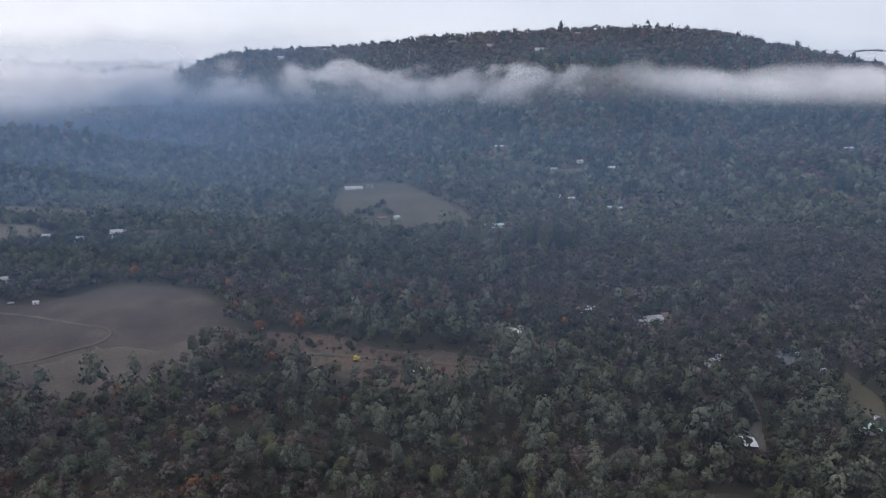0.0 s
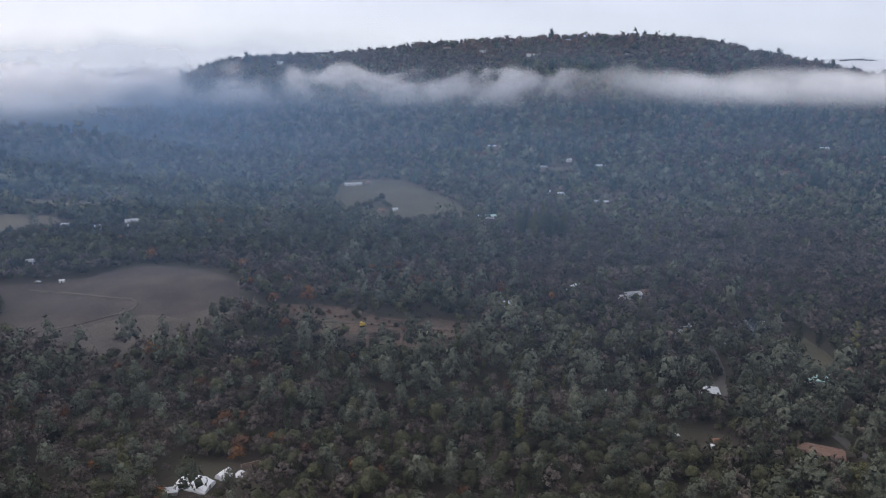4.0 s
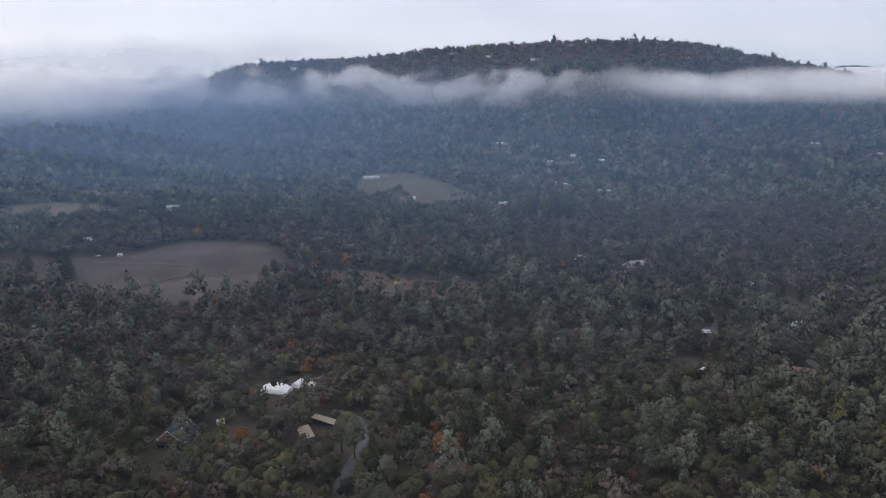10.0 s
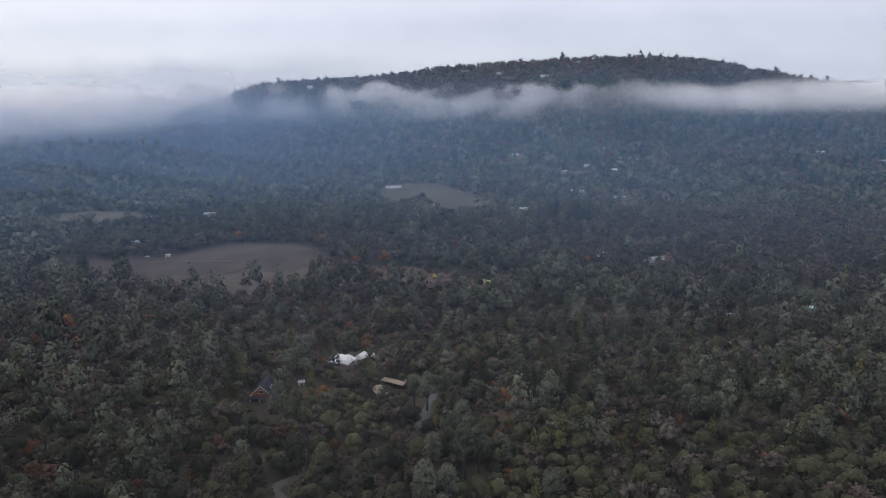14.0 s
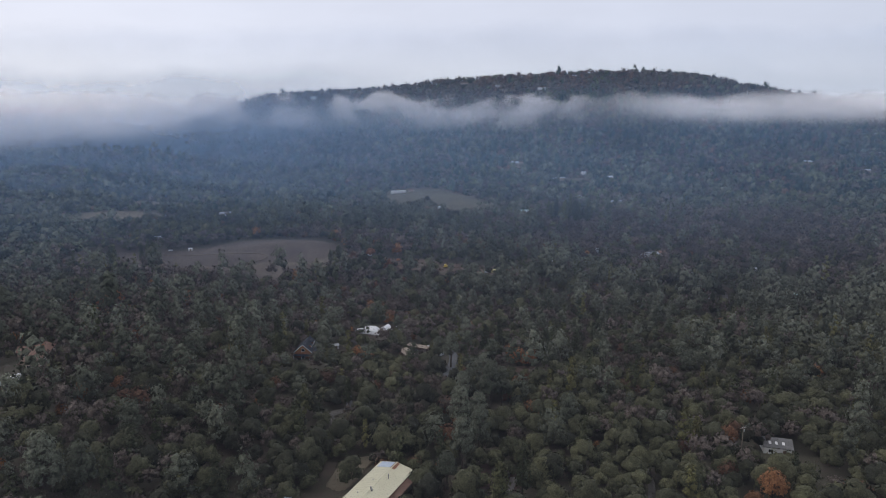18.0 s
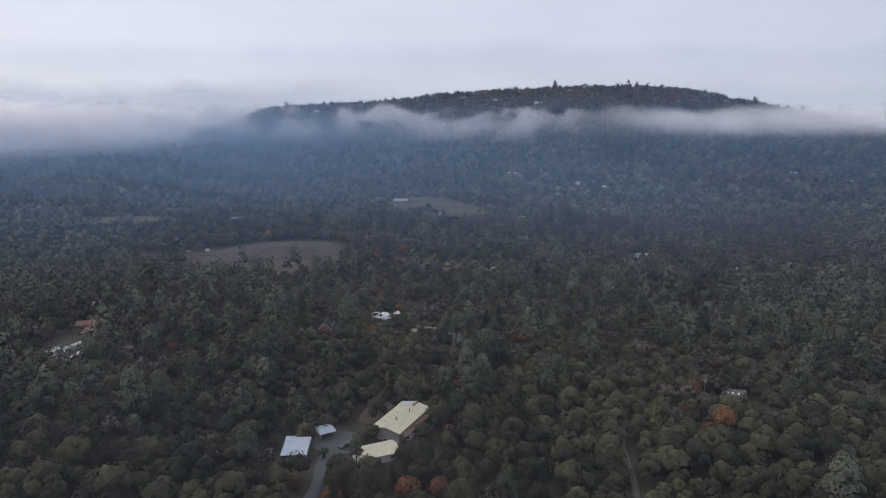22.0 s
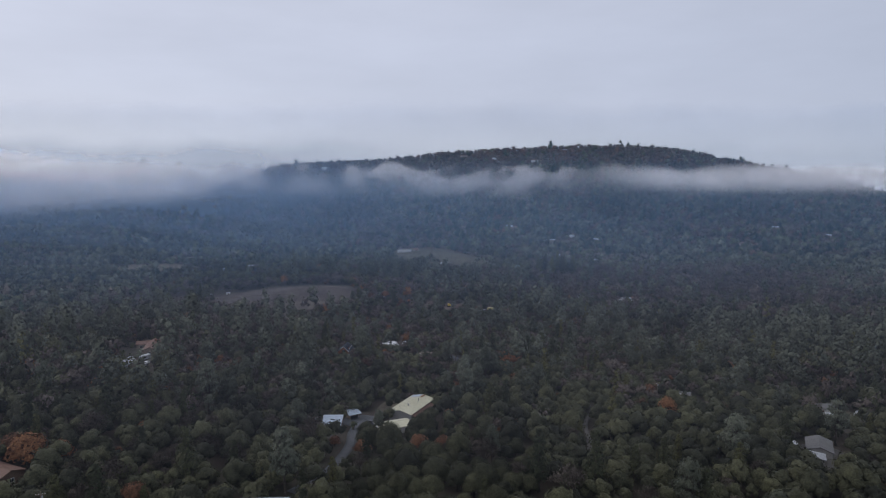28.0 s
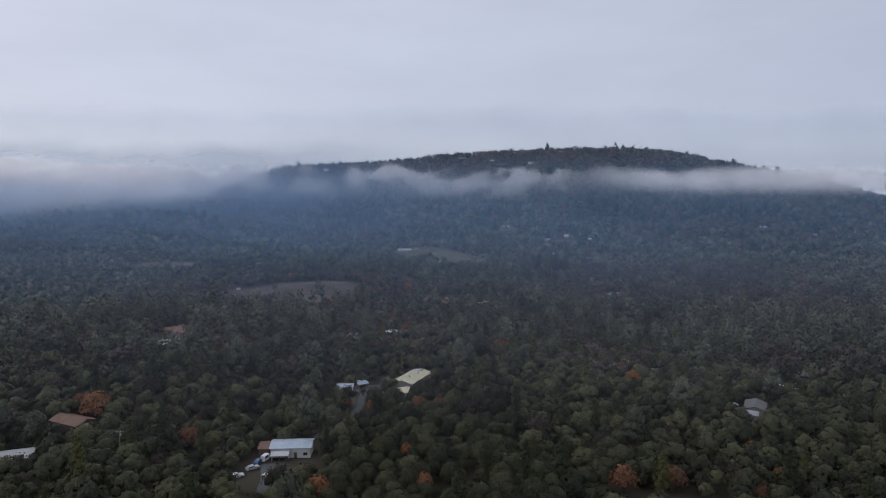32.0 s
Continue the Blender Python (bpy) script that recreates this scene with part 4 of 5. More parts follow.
for u, v, r, h in ((-4.5, -0.8, 0.28, 0.6), (-3.9, -0.2, 0.2, 0.7), (3.0, -1.8, 0.16, 1.5), (0.5, 1.8, 0.12, 0.4), (-6.5, 2.5, 0.12, 0.4)):
    part("roof_vent", barrel(bmesh.new(), (u, v, zb(v) + h / 2), "z", r, h / 2, 10, r * 1.1), STEEL, barn_roof)
part("porch_roof", prism(bmesh.new(), [(-7.4, 3.6), (-5.2, 4.3), (-5.2, 4.42), (-7.4, 3.72)], -10, 8), BROWN_SHINGLE, barn)
for u in (-9.5, -5, -0.5, 4, 7.6):
    part("porch_post", shape((u - 0.08, u + 0.08, -7.3, -7.14, -1.2, 3.62)), TIMBER, barn)

open_shed("open_shed", -103.6, -40.0, 32, 5.0, 4.6, 3.2, 0.7, BLUE_TIN, TAN, "open shed with a pale blue corrugated roof")
open_shed("open_shed", -109.8, -55.8, 2, 7.2, 9.0, 3.8, 0.9, BLUE_TIN, BROWN_WALL, "dark open carport with a pale blue metal roof")
open_shed("open_shed", -113.0, -48.2, 10, 2.8, 2.2, 2.6, 0.3, WHITE_TIN, GREY_WALL, "small lean-to with a white metal roof")
gable_house("low_house", -85.2, -55.6, 24, 13.0, 7.6, 2.7, 0.9, CREAM_TIN, WHITE_WALL, "low house with a cream metal roof among trees", wins=3)
SITES.extend([(-95, -40, 7), (-52, -16, 5), (-50, -30, 6), (-47, -46, 6), (-53, -58, 5)])


def hut(x, y, rot, label, L=2.6, W=2.2, H=2.0, roof_mat=None, wall_mat=None):
    return gable_house("garden_shed", x, y, rot, L, W, H, 0.6, roof_mat or WHITE_TIN, wall_mat or WHITE_WALL, label, "shed", over=0.2, wins=1, clear=max(L, W) / 2 + 1.5)


hut(-71.1, -50.4, 15, "small white garden shed beside an orange tree", 3.0, 2.6, 2.2)
hut(-75.2, -40.0, 65, "small white metal shed beside a long building", 2.6, 1.6, 1.6)
pole(-114.2, -69.0, 9)


def palm(x, y, h):
    """A small fan palm: a ringed trunk under a tuft of drooping fronds."""
    root = thing("palm_tree", x, y, 0, "small green fan palm beside a grey drive", "palm tree", "", 2.5)
    bm = bmesh.new()
    for i in range(6):
        barrel(bm, (0, 0, h * (i + 0.5) / 6 - 0.1), "z", 0.24, h / 12 + 0.05, 8, 0.19)
    part("trunk", bm, BARK, root)
    for i in range(16):
        a, lift = i * 2.399, 0.9 - 0.11 * (i % 16)
        bm = bmesh.new()
        c, d = math.cos(a), math.sin(a)
        last = None
        for k in range(5):
            u = k / 4
            r, z, w = 1.9 * u, h + lift * u * 1.3 - 1.5 * u * u, 0.1 + 0.42 * math.sin(math.pi * min(u + 0.15, 1))
            pair = [bm.verts.new((c * r - d * w * q, d * r + c * w * q, z - 0.12 * abs(q))) for q in (-1, 0, 1)]
            if last:
                bm.faces.new((last[0], last[1], pair[1], pair[0]))
                bm.faces.new((last[1], last[2], pair[2], pair[1]))
            last = pair
        part("frond", bm, LEAVES["conifer"], root)
    return root


palm(-100.9, -57.6, 3.6)
car(-96.0, -48.3, 60, "dark", "dark pickup parked on a grey yard", clear=2.5)
car(-90.6, -38.6, 65, "white", "white car parked beside a long building", clear=2.5)
car(-32.7, -44.0, 20, "white", "white car parked under conifers", clear=3)
SITES.extend([(-86, -66, 4), (-90, -49, 6), (-84, -46, 5), (-95, -57, 5), (-75, -42, 5), (-92, -28, 6), (-70, -36, 4), (-72, -54, 4), (-78, -49, 4), (56, -6, 9), (58, -18, 8), (60, -30, 6), (48, -4, 5), (-93, -50, 6), (-97, -58, 5), (42, -14, 5)])
SITES.extend([(-96, -63, 4.5), (-103, -57, 4), (-88, -57, 4), (-84, -54, 4)])
SITES.extend([(-224, 20, 9), (-222, 8, 7), (-228, 0, 5), (-78, 112, 6), (-70, 116, 5), (-84, 108, 4)])
SITES.extend([(-110, -56, 6.5), (-112, -65, 5.5), (-114, -74, 4)])
SITES.extend([(110, -34, 9), (105, -46, 7), (118, -30, 8)])
SITES.append((-122, -150, 6))
SITES.extend([(-115, -60, 5), (-110, -70, 5)])
SITES.extend([(-8, -172, 7), (8, -169, 7), (-11, -182, 6), (11, -179, 6), (66, -98, 6), (104, -40, 7), (98, -52, 6)])

# -- the building with the lot --
gable_house("blue_building", -116.2, -135.8, 3, 13.5, 7.4, 3.7, 0.9, BLUE_TIN, WHITE_WALL, "pale building with a blue-grey metal roof", "building", wins=4)
gable_house("side_wing", -125.2, -136.6, 3, 3.6, 6.6, 3.2, 0.8, BROWN_SHINGLE, BROWN_WALL, "brown wing with a shingled roof beside a blue building", "building", over=0.3, wins=1, clear=3)
open_shed("open_shed", -119.0, -141.6, 4, 5.4, 3.4, 2.7, 0.5, WHITE_TIN, WHITE_WALL, "white lean-to before a blue-roofed building", clear=3)
car(-125.3, -145.2, 75, "blue", "dark blue pickup parked on a lot", clear=3)
car(-123.6, -142.6, 70, "white", "white van parked on a lot", van=True, clear=3)
car(-125.8, -150.6, 40, "silver", "silver car parked on a lot", clear=3)
car(-117.2, -158.6, 160, "white", "white car parked beside a drive", clear=3)
car(-119.0, -156.4, 150, "white", "white car parked beside a drive", clear=3)
car(-129.0, -157.0, 30, "white", "white car parked among shrubs", clear=3)
car(-131.0, -160.5, 20, "silver", "silver car parked among shrubs", clear=3)
gable_house("brown_house", -203, -117, -25, 15, 8, 3.2, 1.4, BROWN_SHINGLE, BROWN_WALL, "house with a brown shingle roof under a red oak", wins=3)
gable_house("grey_house", -204, -150, 20, 12, 8, 3.2, 1.2, GREY_TIN, WHITE_WALL, "house with a pale grey roof among oaks", wins=3)
pole(-171, -146, 11)

# -- the chalet --
chalet = gable_house("chalet", -129.6, 114.5, 86, 12.5, 8.4, 4.2, 3.6, SLATE, BRICK_RED, "brick house with a steep blue-black roof and dormers", wins=3, clear=10)
part("porch_roof", prism(bmesh.new(), [(-7.2, 2.5), (-4.1, 3.9), (-4.1, 4.05), (-7.2, 2.65)], -8.4, 6.5), SLATE, chalet)
part("porch_roof", shape((-8.9, -6.3, -4.1, 4.6, 2.75, 2.9)), SLATE, chalet)
for u in (-8.6, -5.4, -2.2, 1.0, 4.2, 6.2):
    part("porch_post", shape((u - 0.09, u + 0.09, -7.05, -6.87, -1.5, 2.56)), TRIM, chalet)
for v in (-3.8, 0.2, 4.2):
    part("porch_post", shape((-8.75, -8.57, v - 0.09, v + 0.09, -1.5, 2.8)), TRIM, chalet)
part("porch_deck", shape((-8.9, 6.5, -7.2, -4.2, -1.5, 0.15), (-8.9, -6.25, -4.2, 4.6, -1.5, 0.15)), TIMBER, chalet)
part("side_deck", shape((-7.5, -1.0, 4.3, 8.0, -1.5, 1.0)), TAN, chalet, "tan boarded side deck")
for u in (-2.2, 2.4):
    dorm = part("dormer", shape((u - 0.9, u + 0.9, -3.3, -0.9, 5.2, 6.6)), BRICK_RED, chalet)
    part("dormer_roof", prism(bmesh.new(), [(u - 1.2, 6.5), (u, 7.4), (u + 1.2, 6.5), (u + 1.2, 6.64), (u, 7.54), (u - 1.2, 6.64)], -0.6, 3.55), SLATE, dorm).matrix_basis = Matrix.Rotation(-math.pi / 2, 4, "Z")
    part("dormer_trim", shape((u - 1.05, u - 0.65, -3.4, -3.28, 5.1, 6.6), (u + 0.65, u + 1.05, -3.4, -3.28, 5.1, 6.6), (u - 1.05, u + 1.05, -3.4, -3.28, 6.3, 6.6)), TRIM, dorm)
    part("pane", shape((u - 0.6, u + 0.6, -3.34, -3.3, 5.4, 6.3)), GLASS, dorm)
window(chalet, ("x", -6.25), 0, 4.4, 1.5, 1.3, 0.1)
for s in (-1, 1):
    part("barge_board", prism(bmesh.new(), [(0, 7.75), (s * 4.75, 3.6), (s * 4.75, 3.95), (0, 8.1)], -6.86, -6.78), TRIM, chalet)


# -- white tents --
def frame_tent(x, y, rot, L, W, H, hip, label, clear):
    """A white membrane stretched over hoops: an arched section, lower at its hipped ends, hoops that press through, a doorway."""
    root = thing("frame_tent", x, y, rot, label, "tent", "white tents", clear)
    arc = [(-0.5, -0.3), (-0.49, 0.34), (-0.40, 0.66), (-0.22, 0.90), (0.0, 1.0), (0.22, 0.90), (0.40, 0.66), (0.49, 0.34), (0.5, -0.3)]
    bm = bmesh.new()
    rings = []
    n = 9
    for i in range(n):
        u = i / (n - 1)
        end = min(u, 1 - u) * L
        k = 1.0 if hip <= 0 else min(1.0, 0.45 + 0.55 * end / hip)
        sag = 0.0 if i % 2 == 0 else 0.03  # the cloth hangs a little between hoops
        rings.append([bm.verts.new(((u - 0.5) * L, v * W * (0.9 + 0.1 * k - sag), (z * H * k if z > 0 else z) - sag * H * max(z, 0))) for v, z in arc])
    for p, q in zip(rings, rings[1:]):
        for i in range(len(arc) - 1):
            bm.faces.new((p[i], p[i + 1], q[i + 1], q[i]))
    bm.faces.new(rings[0])
    bm.faces.new(rings[-1][::-1])
    part("membrane", bm, CANVAS, root)
    low = 0.5 if hip > 0 else 0.75
    part("doorway", shape((L / 2 - 0.05, L / 2 + 0.03, -0.7, 0.7, -0.2, min(2.0, H * low * 0.9))), GREY_WALL, root)
    part("ridge_rope", shape((-L / 2 + hip, L / 2 - hip, -0.05, 0.05, H - 0.02, H + 0.05)), TRIM, root)
    for s in (-1, 1):
        part("wall_skirt", shape((-L / 2 + 0.2, L / 2 - 0.2, s * W * 0.5 - 0.05, s * W * 0.5 + 0.05, -0.3, 0.5)), WHITE_TIN, root)
    return root


frame_tent(-104.5, 172.5, -12, 14.5, 9.0, 4.4, 3.2, "large white frame tent with hipped ends in a clearing", 8)
frame_tent(-95.0, 180.5, 62, 6.0, 4.6, 3.4, 0.0, "arched white greenhouse tent in a clearing", 4)
frame_tent(-88.6, 182.5, 20, 4.2, 3.8, 2.8, 1.7, "small white pavilion tent in a clearing", 3)
bed = thing("garden_bed", -86.5, 190.5, 25, "raised garden bed of weathered boards filled with soil", "garden bed", "", 6)
for a, b in (((-4.0, 4.0), (-2.6, -2.3)), ((-4.0, 4.0), (2.3, 2.6)), ((-4.2, -3.9), (-2.6, 2.6)), ((3.9, 4.2), (-2.6, 2.6)), ((-0.15, 0.15), (-2.3, 2.3))):
    part("board", shape((*a, *b, -0.3, 0.7)), TIMBER, bed)
part("soil", shape((-3.9, 3.9, -2.3, 2.3, -0.3, 0.45)), RED_DIRT, bed)
# a small gabled box stands in for a black vehicle with white pieces on it
gable_house("vehicle_stand_in", -111.5, 166.0, 10, 5.5, 3.0, 1.9, 0.5, WHITE_TIN, GREY_WALL, "low white-roofed stand-in for a loaded black vehicle beside a tent", "shelter", wins=1, clear=4)

for spot in ((-104, 161, 8), (-95, 169, 7), (-90, 175, 5), (-128, 101, 7), (-126, 94, 6), (-121, 104, 6)):
    SITES.append(spot)

# -- tan outbuildings --
open_shed("carport", -79.2, 123.5, 28, 4.6, 9.0, 3.2, 0.4, TAN, BROWN_WALL, "carport with a flat tan roof")
open_shed("carport", -73.6, 137.6, -28, 12.0, 2.8, 2.9, 0.3, TAN, BROWN_WALL, "long narrow shed with a flat tan roof")
car(-66.5, 146.0, 30, "white", "white car parked beside a drive", clear=3)
car(-60.5, 129.0, 60, "silver", "silver car parked on a drive", clear=3)
car(-72.5, 117.5, 100, "dark", "dark car parked beside a carport", clear=3)
hut(-117.5, 131.0, 20, "small grey hut at the edge of a lawn", 3.0, 2.4, 2.2, GREY_TIN, GREY_WALL)

# -- the grey house with skylights --
grey = gable_house("grey_house", 54.6, 5.6, -16, 8.6, 7.0, 3.0, 1.7, SHINGLE, WHITE_WALL, "small white house with a grey roof and skylights", wins=2)
for u in (-2.4, -0.4, 1.8):
    part("skylight", prism(bmesh.new(), [(-2.6, 3.52), (-1.5, 4.06), (-1.5, 4.2), (-2.6, 3.66)], u - 0.4, u + 0.4), TRIM, grey)
pole(42.0, 4.0, 10)

# -- the red-roofed house and its trailers --
gable_house("red_roofed_house", -238.5, 71.0, 104, 22, 7.5, 3.2, 1.5, BROWN_SHINGLE, TAN, "long house with a red-brown roof", wins=4, chimney=True)
gable_house("red_roofed_house", -246.0, 80.0, 14, 11, 6.5, 3.0, 1.3, BROWN_SHINGLE, TAN, "wing of tan boards with a red-brown roof", wins=2)
trailer(-230.2, 41.0, 70, 7.5, "white travel trailer on a bare yard")
open_shed("open_shed", -233.0, 30.0, 75, 8.0, 5.0, 3.0, 0.5, GREY_TIN, GREY_WALL, "grey-roofed open shed on a bare yard")
trailer(-229.4, 24.0, 80, 6.5, "white travel trailer on a bare yard")
car(-224.6, 33.0, 80, "white", "white car parked on a bare yard", clear=3)
car(-225.2, 20.0, 40, "silver", "silver car parked on a bare yard", clear=3)
car(-223.6, 26.0, 60, "dark", "dark car parked on a bare yard", clear=3)

# -- houses and yards on the right of the lane --
gable_house("dark_roofed_house", 74.0, -79.0, 62, 12, 8, 3.2, 1.4, SHINGLE, GREY_WALL, "house with a dark grey roof among oaks", wins=3)
open_shed("patio_roof", 67.5, -89.0, 62, 5.5, 4.5, 2.8, 0.3, GREY_TIN, GREY_WALL, "grey patio roof beside a house")
hut(66.0, -75.5, 40, "white shed beside a house", 3.2, 2.4, 2.6)
gable_house("white_house", 110.5, -18.5, -8, 11, 6, 3.0, 1.2, SHINGLE, WHITE_WALL, "white house under the edge of oaks", wins=3)
hut(106.0, -31.0, 10, "white shed on a grassy yard", 3.0, 2.6, 2.4)
hut(122.5, -27.5, 30, "white shed on a grassy yard", 3.4, 2.4, 2.4)
trailer(104.0, -26.5, 60, 5.5, "white travel trailer on a grassy yard")
car(112.5, -28.0, 10, "white", "white car parked on grass", clear=3)
car(118.0, -33.0, 60, "silver", "silver car parked on grass", clear=3)
gable_house("white_house", 396, 326, 10, 16, 9, 3.2, 1.6, WHITE_TIN, WHITE_WALL, "white house with a pale roof on a lawn", wins=4)
gable_house("white_house", 291, 205, -15, 11, 6, 2.8, 1.0, GREY_TIN, WHITE_WALL, "low white house among grey trees", wins=3)

# -- the valley floor --
gable_house("brown_house", 176.0, 212.0, -22, 19, 9, 3.0, 1.6, BROWN_SHINGLE, GREY_WALL, "long low house with a weathered brown roof", wins=4)
hut(131.0, 222.0, 10, "brown shed on a bare yard", 4.0, 3.0, 2.6, RUST_TIN, BROWN_WALL)
hut(136.0, 214.0, 10, "low grey shed on a bare yard", 5.0, 2.4, 1.8, GREY_TIN, GREY_WALL)
car(114.0, 230.0, 10, "white", "white pickup parked on a bare yard", clear=3)
open_shed("metal_shed", 151.5, 280.5, -8, 10.0, 6.5, 4.2, 0.9, WHITE_TIN, GREY_WALL, "open-fronted shed with a pale metal roof")
gable_house("green_roofed_barn", 223.0, 297.0, -12, 13, 8, 3.6, 1.3, GREEN_TIN, WHITE_WALL, "white barn with a pale green metal roof", "barn", wins=3)
gable_house("tan_house", 243.0, 306.0, 14, 11, 7, 3.2, 1.6, BROWN_SHINGLE, TAN, "tan house with a brown roof beside a barn", wins=3)
trailer(233.5, 306.0, 30, 5.0, "white trailer beside a barn")
hut(236.0, 362.0, 20, "white hut on a lawn", 2.6, 2.2, 2.2)
hut(231.0, 384.0, 20, "white hut beside a pond", 2.6, 2.2, 2.2)
gable_house("white_house", 170.0, 372.0, 25, 8, 5.5, 3.0, 1.3, GREY_TIN, WHITE_WALL, "white house between trees", wins=2)
hut(178.0, 380.0, 10, "white-roofed shed between trees", 4.5, 3.6, 2.6)
hut(172.0, 358.0, 40, "white-roofed shed between trees", 4.0, 3.2, 2.4)
hut(188.0, 350.0, 60, "pale shed between trees", 4.0, 3.2, 2.4)
car(92.0, 283.0, 70, "white", "white car parked on a dirt road", clear=3)
car(128.0, 219.0, 30, "white", "white car parked between trees", clear=3)
gable_house("white_house", 43.0, 405.0, -18, 12, 7, 3.0, 1.6, WHITE_TIN, WHITE_WALL, "house with a white metal roof on red dirt", wins=3)
gable_house("white_house", 49.0, 409.0, 72, 5, 4, 3.2, 1.4, WHITE_TIN, WHITE_WALL, "white-roofed wing of a house", wins=1, clear=4)
car(52.0, 401.0, 20, "dark", "dark car parked before a house", clear=3)
gable_house("tan_roofed_house", 150.0, 434.0, 12, 12, 8, 3.2, 1.5, GREY_TIN, WHITE_WALL, "house with a pale grey roof before red trees", wins=3)
gable_house("tan_roofed_house", 163.0, 440.0, 6, 9, 7, 3.0, 1.4, BROWN_SHINGLE, TAN, "house with a brown roof before red trees", wins=2)
hut(140.0, 430.0, 10, "white-roofed outbuilding beside a house", 6.0, 4.0, 2.6)
gable_house("white_house", 104.0, 450.0, 4, 11, 6, 3.0, 1.1, WHITE_TIN, WHITE_WALL, "long low house with a white roof", wins=3)
hut(-3.0, 436.0, 10, "small white shed between trees", 4.0, 3.0, 2.4)
hut(-128.0, 391.0, 10, "small white shed at a field's edge", 3.5, 2.5, 2.2)
hut(-318.0, 449.0, 10, "small white hut at a field's edge", 4.0, 2.6, 2.2)
gable_house("white_house", -370.0, 495.0, 30, 10, 6.5, 3.2, 1.6, GREY_TIN, WHITE_WALL, "white house among trees behind a field", wins=2)
car(-340.0, 452.0, 20, "white", "white car parked at a field's edge", clear=3)

cont = thing("container", -15.3, 336.6, -6, "pale yellow shipping container on a dirt clearing", "container", "", 5, 0.3)
part("box", shape((-3.05, 3.05, -1.2, 1.2, 0.1, 2.6)), PALE_YELLOW, cont)
for i in range(14):
    part("rib", shape((-2.9 + i * 0.44, -2.75 + i * 0.44, -1.26, 1.26, 0.2, 2.5)), PALE_YELLOW, cont)
for s in (-1, 1):
    part("corner_post", shape((s * 3.05 - 0.08, s * 3.05 + 0.08, -1.28, 1.28, 0, 2.66)), PALE_YELLOW, cont)
car(-22.0, 335.0, 10, "white", "white car parked beside a container", clear=0)

dig = thing("bulldozer", -57.0, 347.0, 25, "yellow bulldozer standing on a dirt clearing", "bulldozer", "", 6, 0.4)
for s in (-1, 1):
    part("track", prism(bmesh.new(), [(s * 1.25 - 0.28, 0.0), (s * 1.25 + 0.28, 0.0), (s * 1.25 + 0.28, 0.95), (s * 1.25 - 0.28, 0.95)], -1.9, 1.9), RUBBER, dig)
    part("push_arm", shape((0.5, 2.6, s * 1.62 - 0.1, s * 1.62 + 0.1, 0.4, 0.65)), YELLOW, dig)
part("hull", shape((-1.8, 1.9, -0.9, 0.9, 0.6, 1.5)), YELLOW, dig)
part("bonnet", shape((0.3, 2.0, -0.6, 0.6, 1.5, 2.1)), YELLOW, dig)
cabn = part("cabin", shape((-1.4, 0.2, -0.8, 0.8, 1.5, 3.0), (-1.5, 0.3, -0.9, 0.9, 3.0, 3.12)), YELLOW, dig)
part("pane", shape((0.2, 0.23, -0.65, 0.65, 1.9, 2.85)), GLASS, cabn)
part("blade", prism(bmesh.new(), [(-1.9, 0.05), (1.9, 0.05), (1.9, 1.3), (-1.9, 1.3)], 2.6, 2.8), STEEL, dig)
part("exhaust", barrel(bmesh.new(), (1.2, 0.3, 2.5), "z", 0.07, 0.45, 8), STEEL, dig)


def brush_pile(x, y, r, h, n, seed, label):
    """A heap of cut trunks and brush."""
    g = np.random.default_rng(seed)
    heap = Heap()
    for _ in range(n):
        a, u = g.uniform(0, 6.28), r * math.sqrt(g.uniform())
        z = h * (1 - (u / r) ** 1.5) * g.uniform(0, 1)
        p = np.array((u * math.cos(a), u * math.sin(a), z))
        d = g.normal(size=3) * (1.6, 1.6, 0.5)
        stick(heap, p - d, p + d, g.uniform(0.05, 0.2), g.uniform(0.03, 0.12), 4)
    v, f = heap.arrays()
    v[:, 2] += ground_z(v[:, 0] + x, v[:, 1] + y) - float(ground_z(x, y)) + 0.2
    ob = new("brush_pile", mesh_from("brush_pile", v, f, [BRUSH]))
    ob.location = (x, y, float(ground_z(x, y)))
    SITES.append((x, y, r))
    return tagged(ob, label, "brush pile", kind="stuff")


brush_pile(-38, 333, 8, 2.6, 220, 5, "dark heap of cut brush and stumps")
brush_pile(-48, 334, 3, 1.4, 60, 6, "small heap of cut trunks")
brush_pile(-30, 352, 6, 1.0, 90, 8, "low row of stacked logs and dirt")
brush_pile(-83, 190, 4, 1.2, 70, 9, "stack of poles and scrap beside tents")

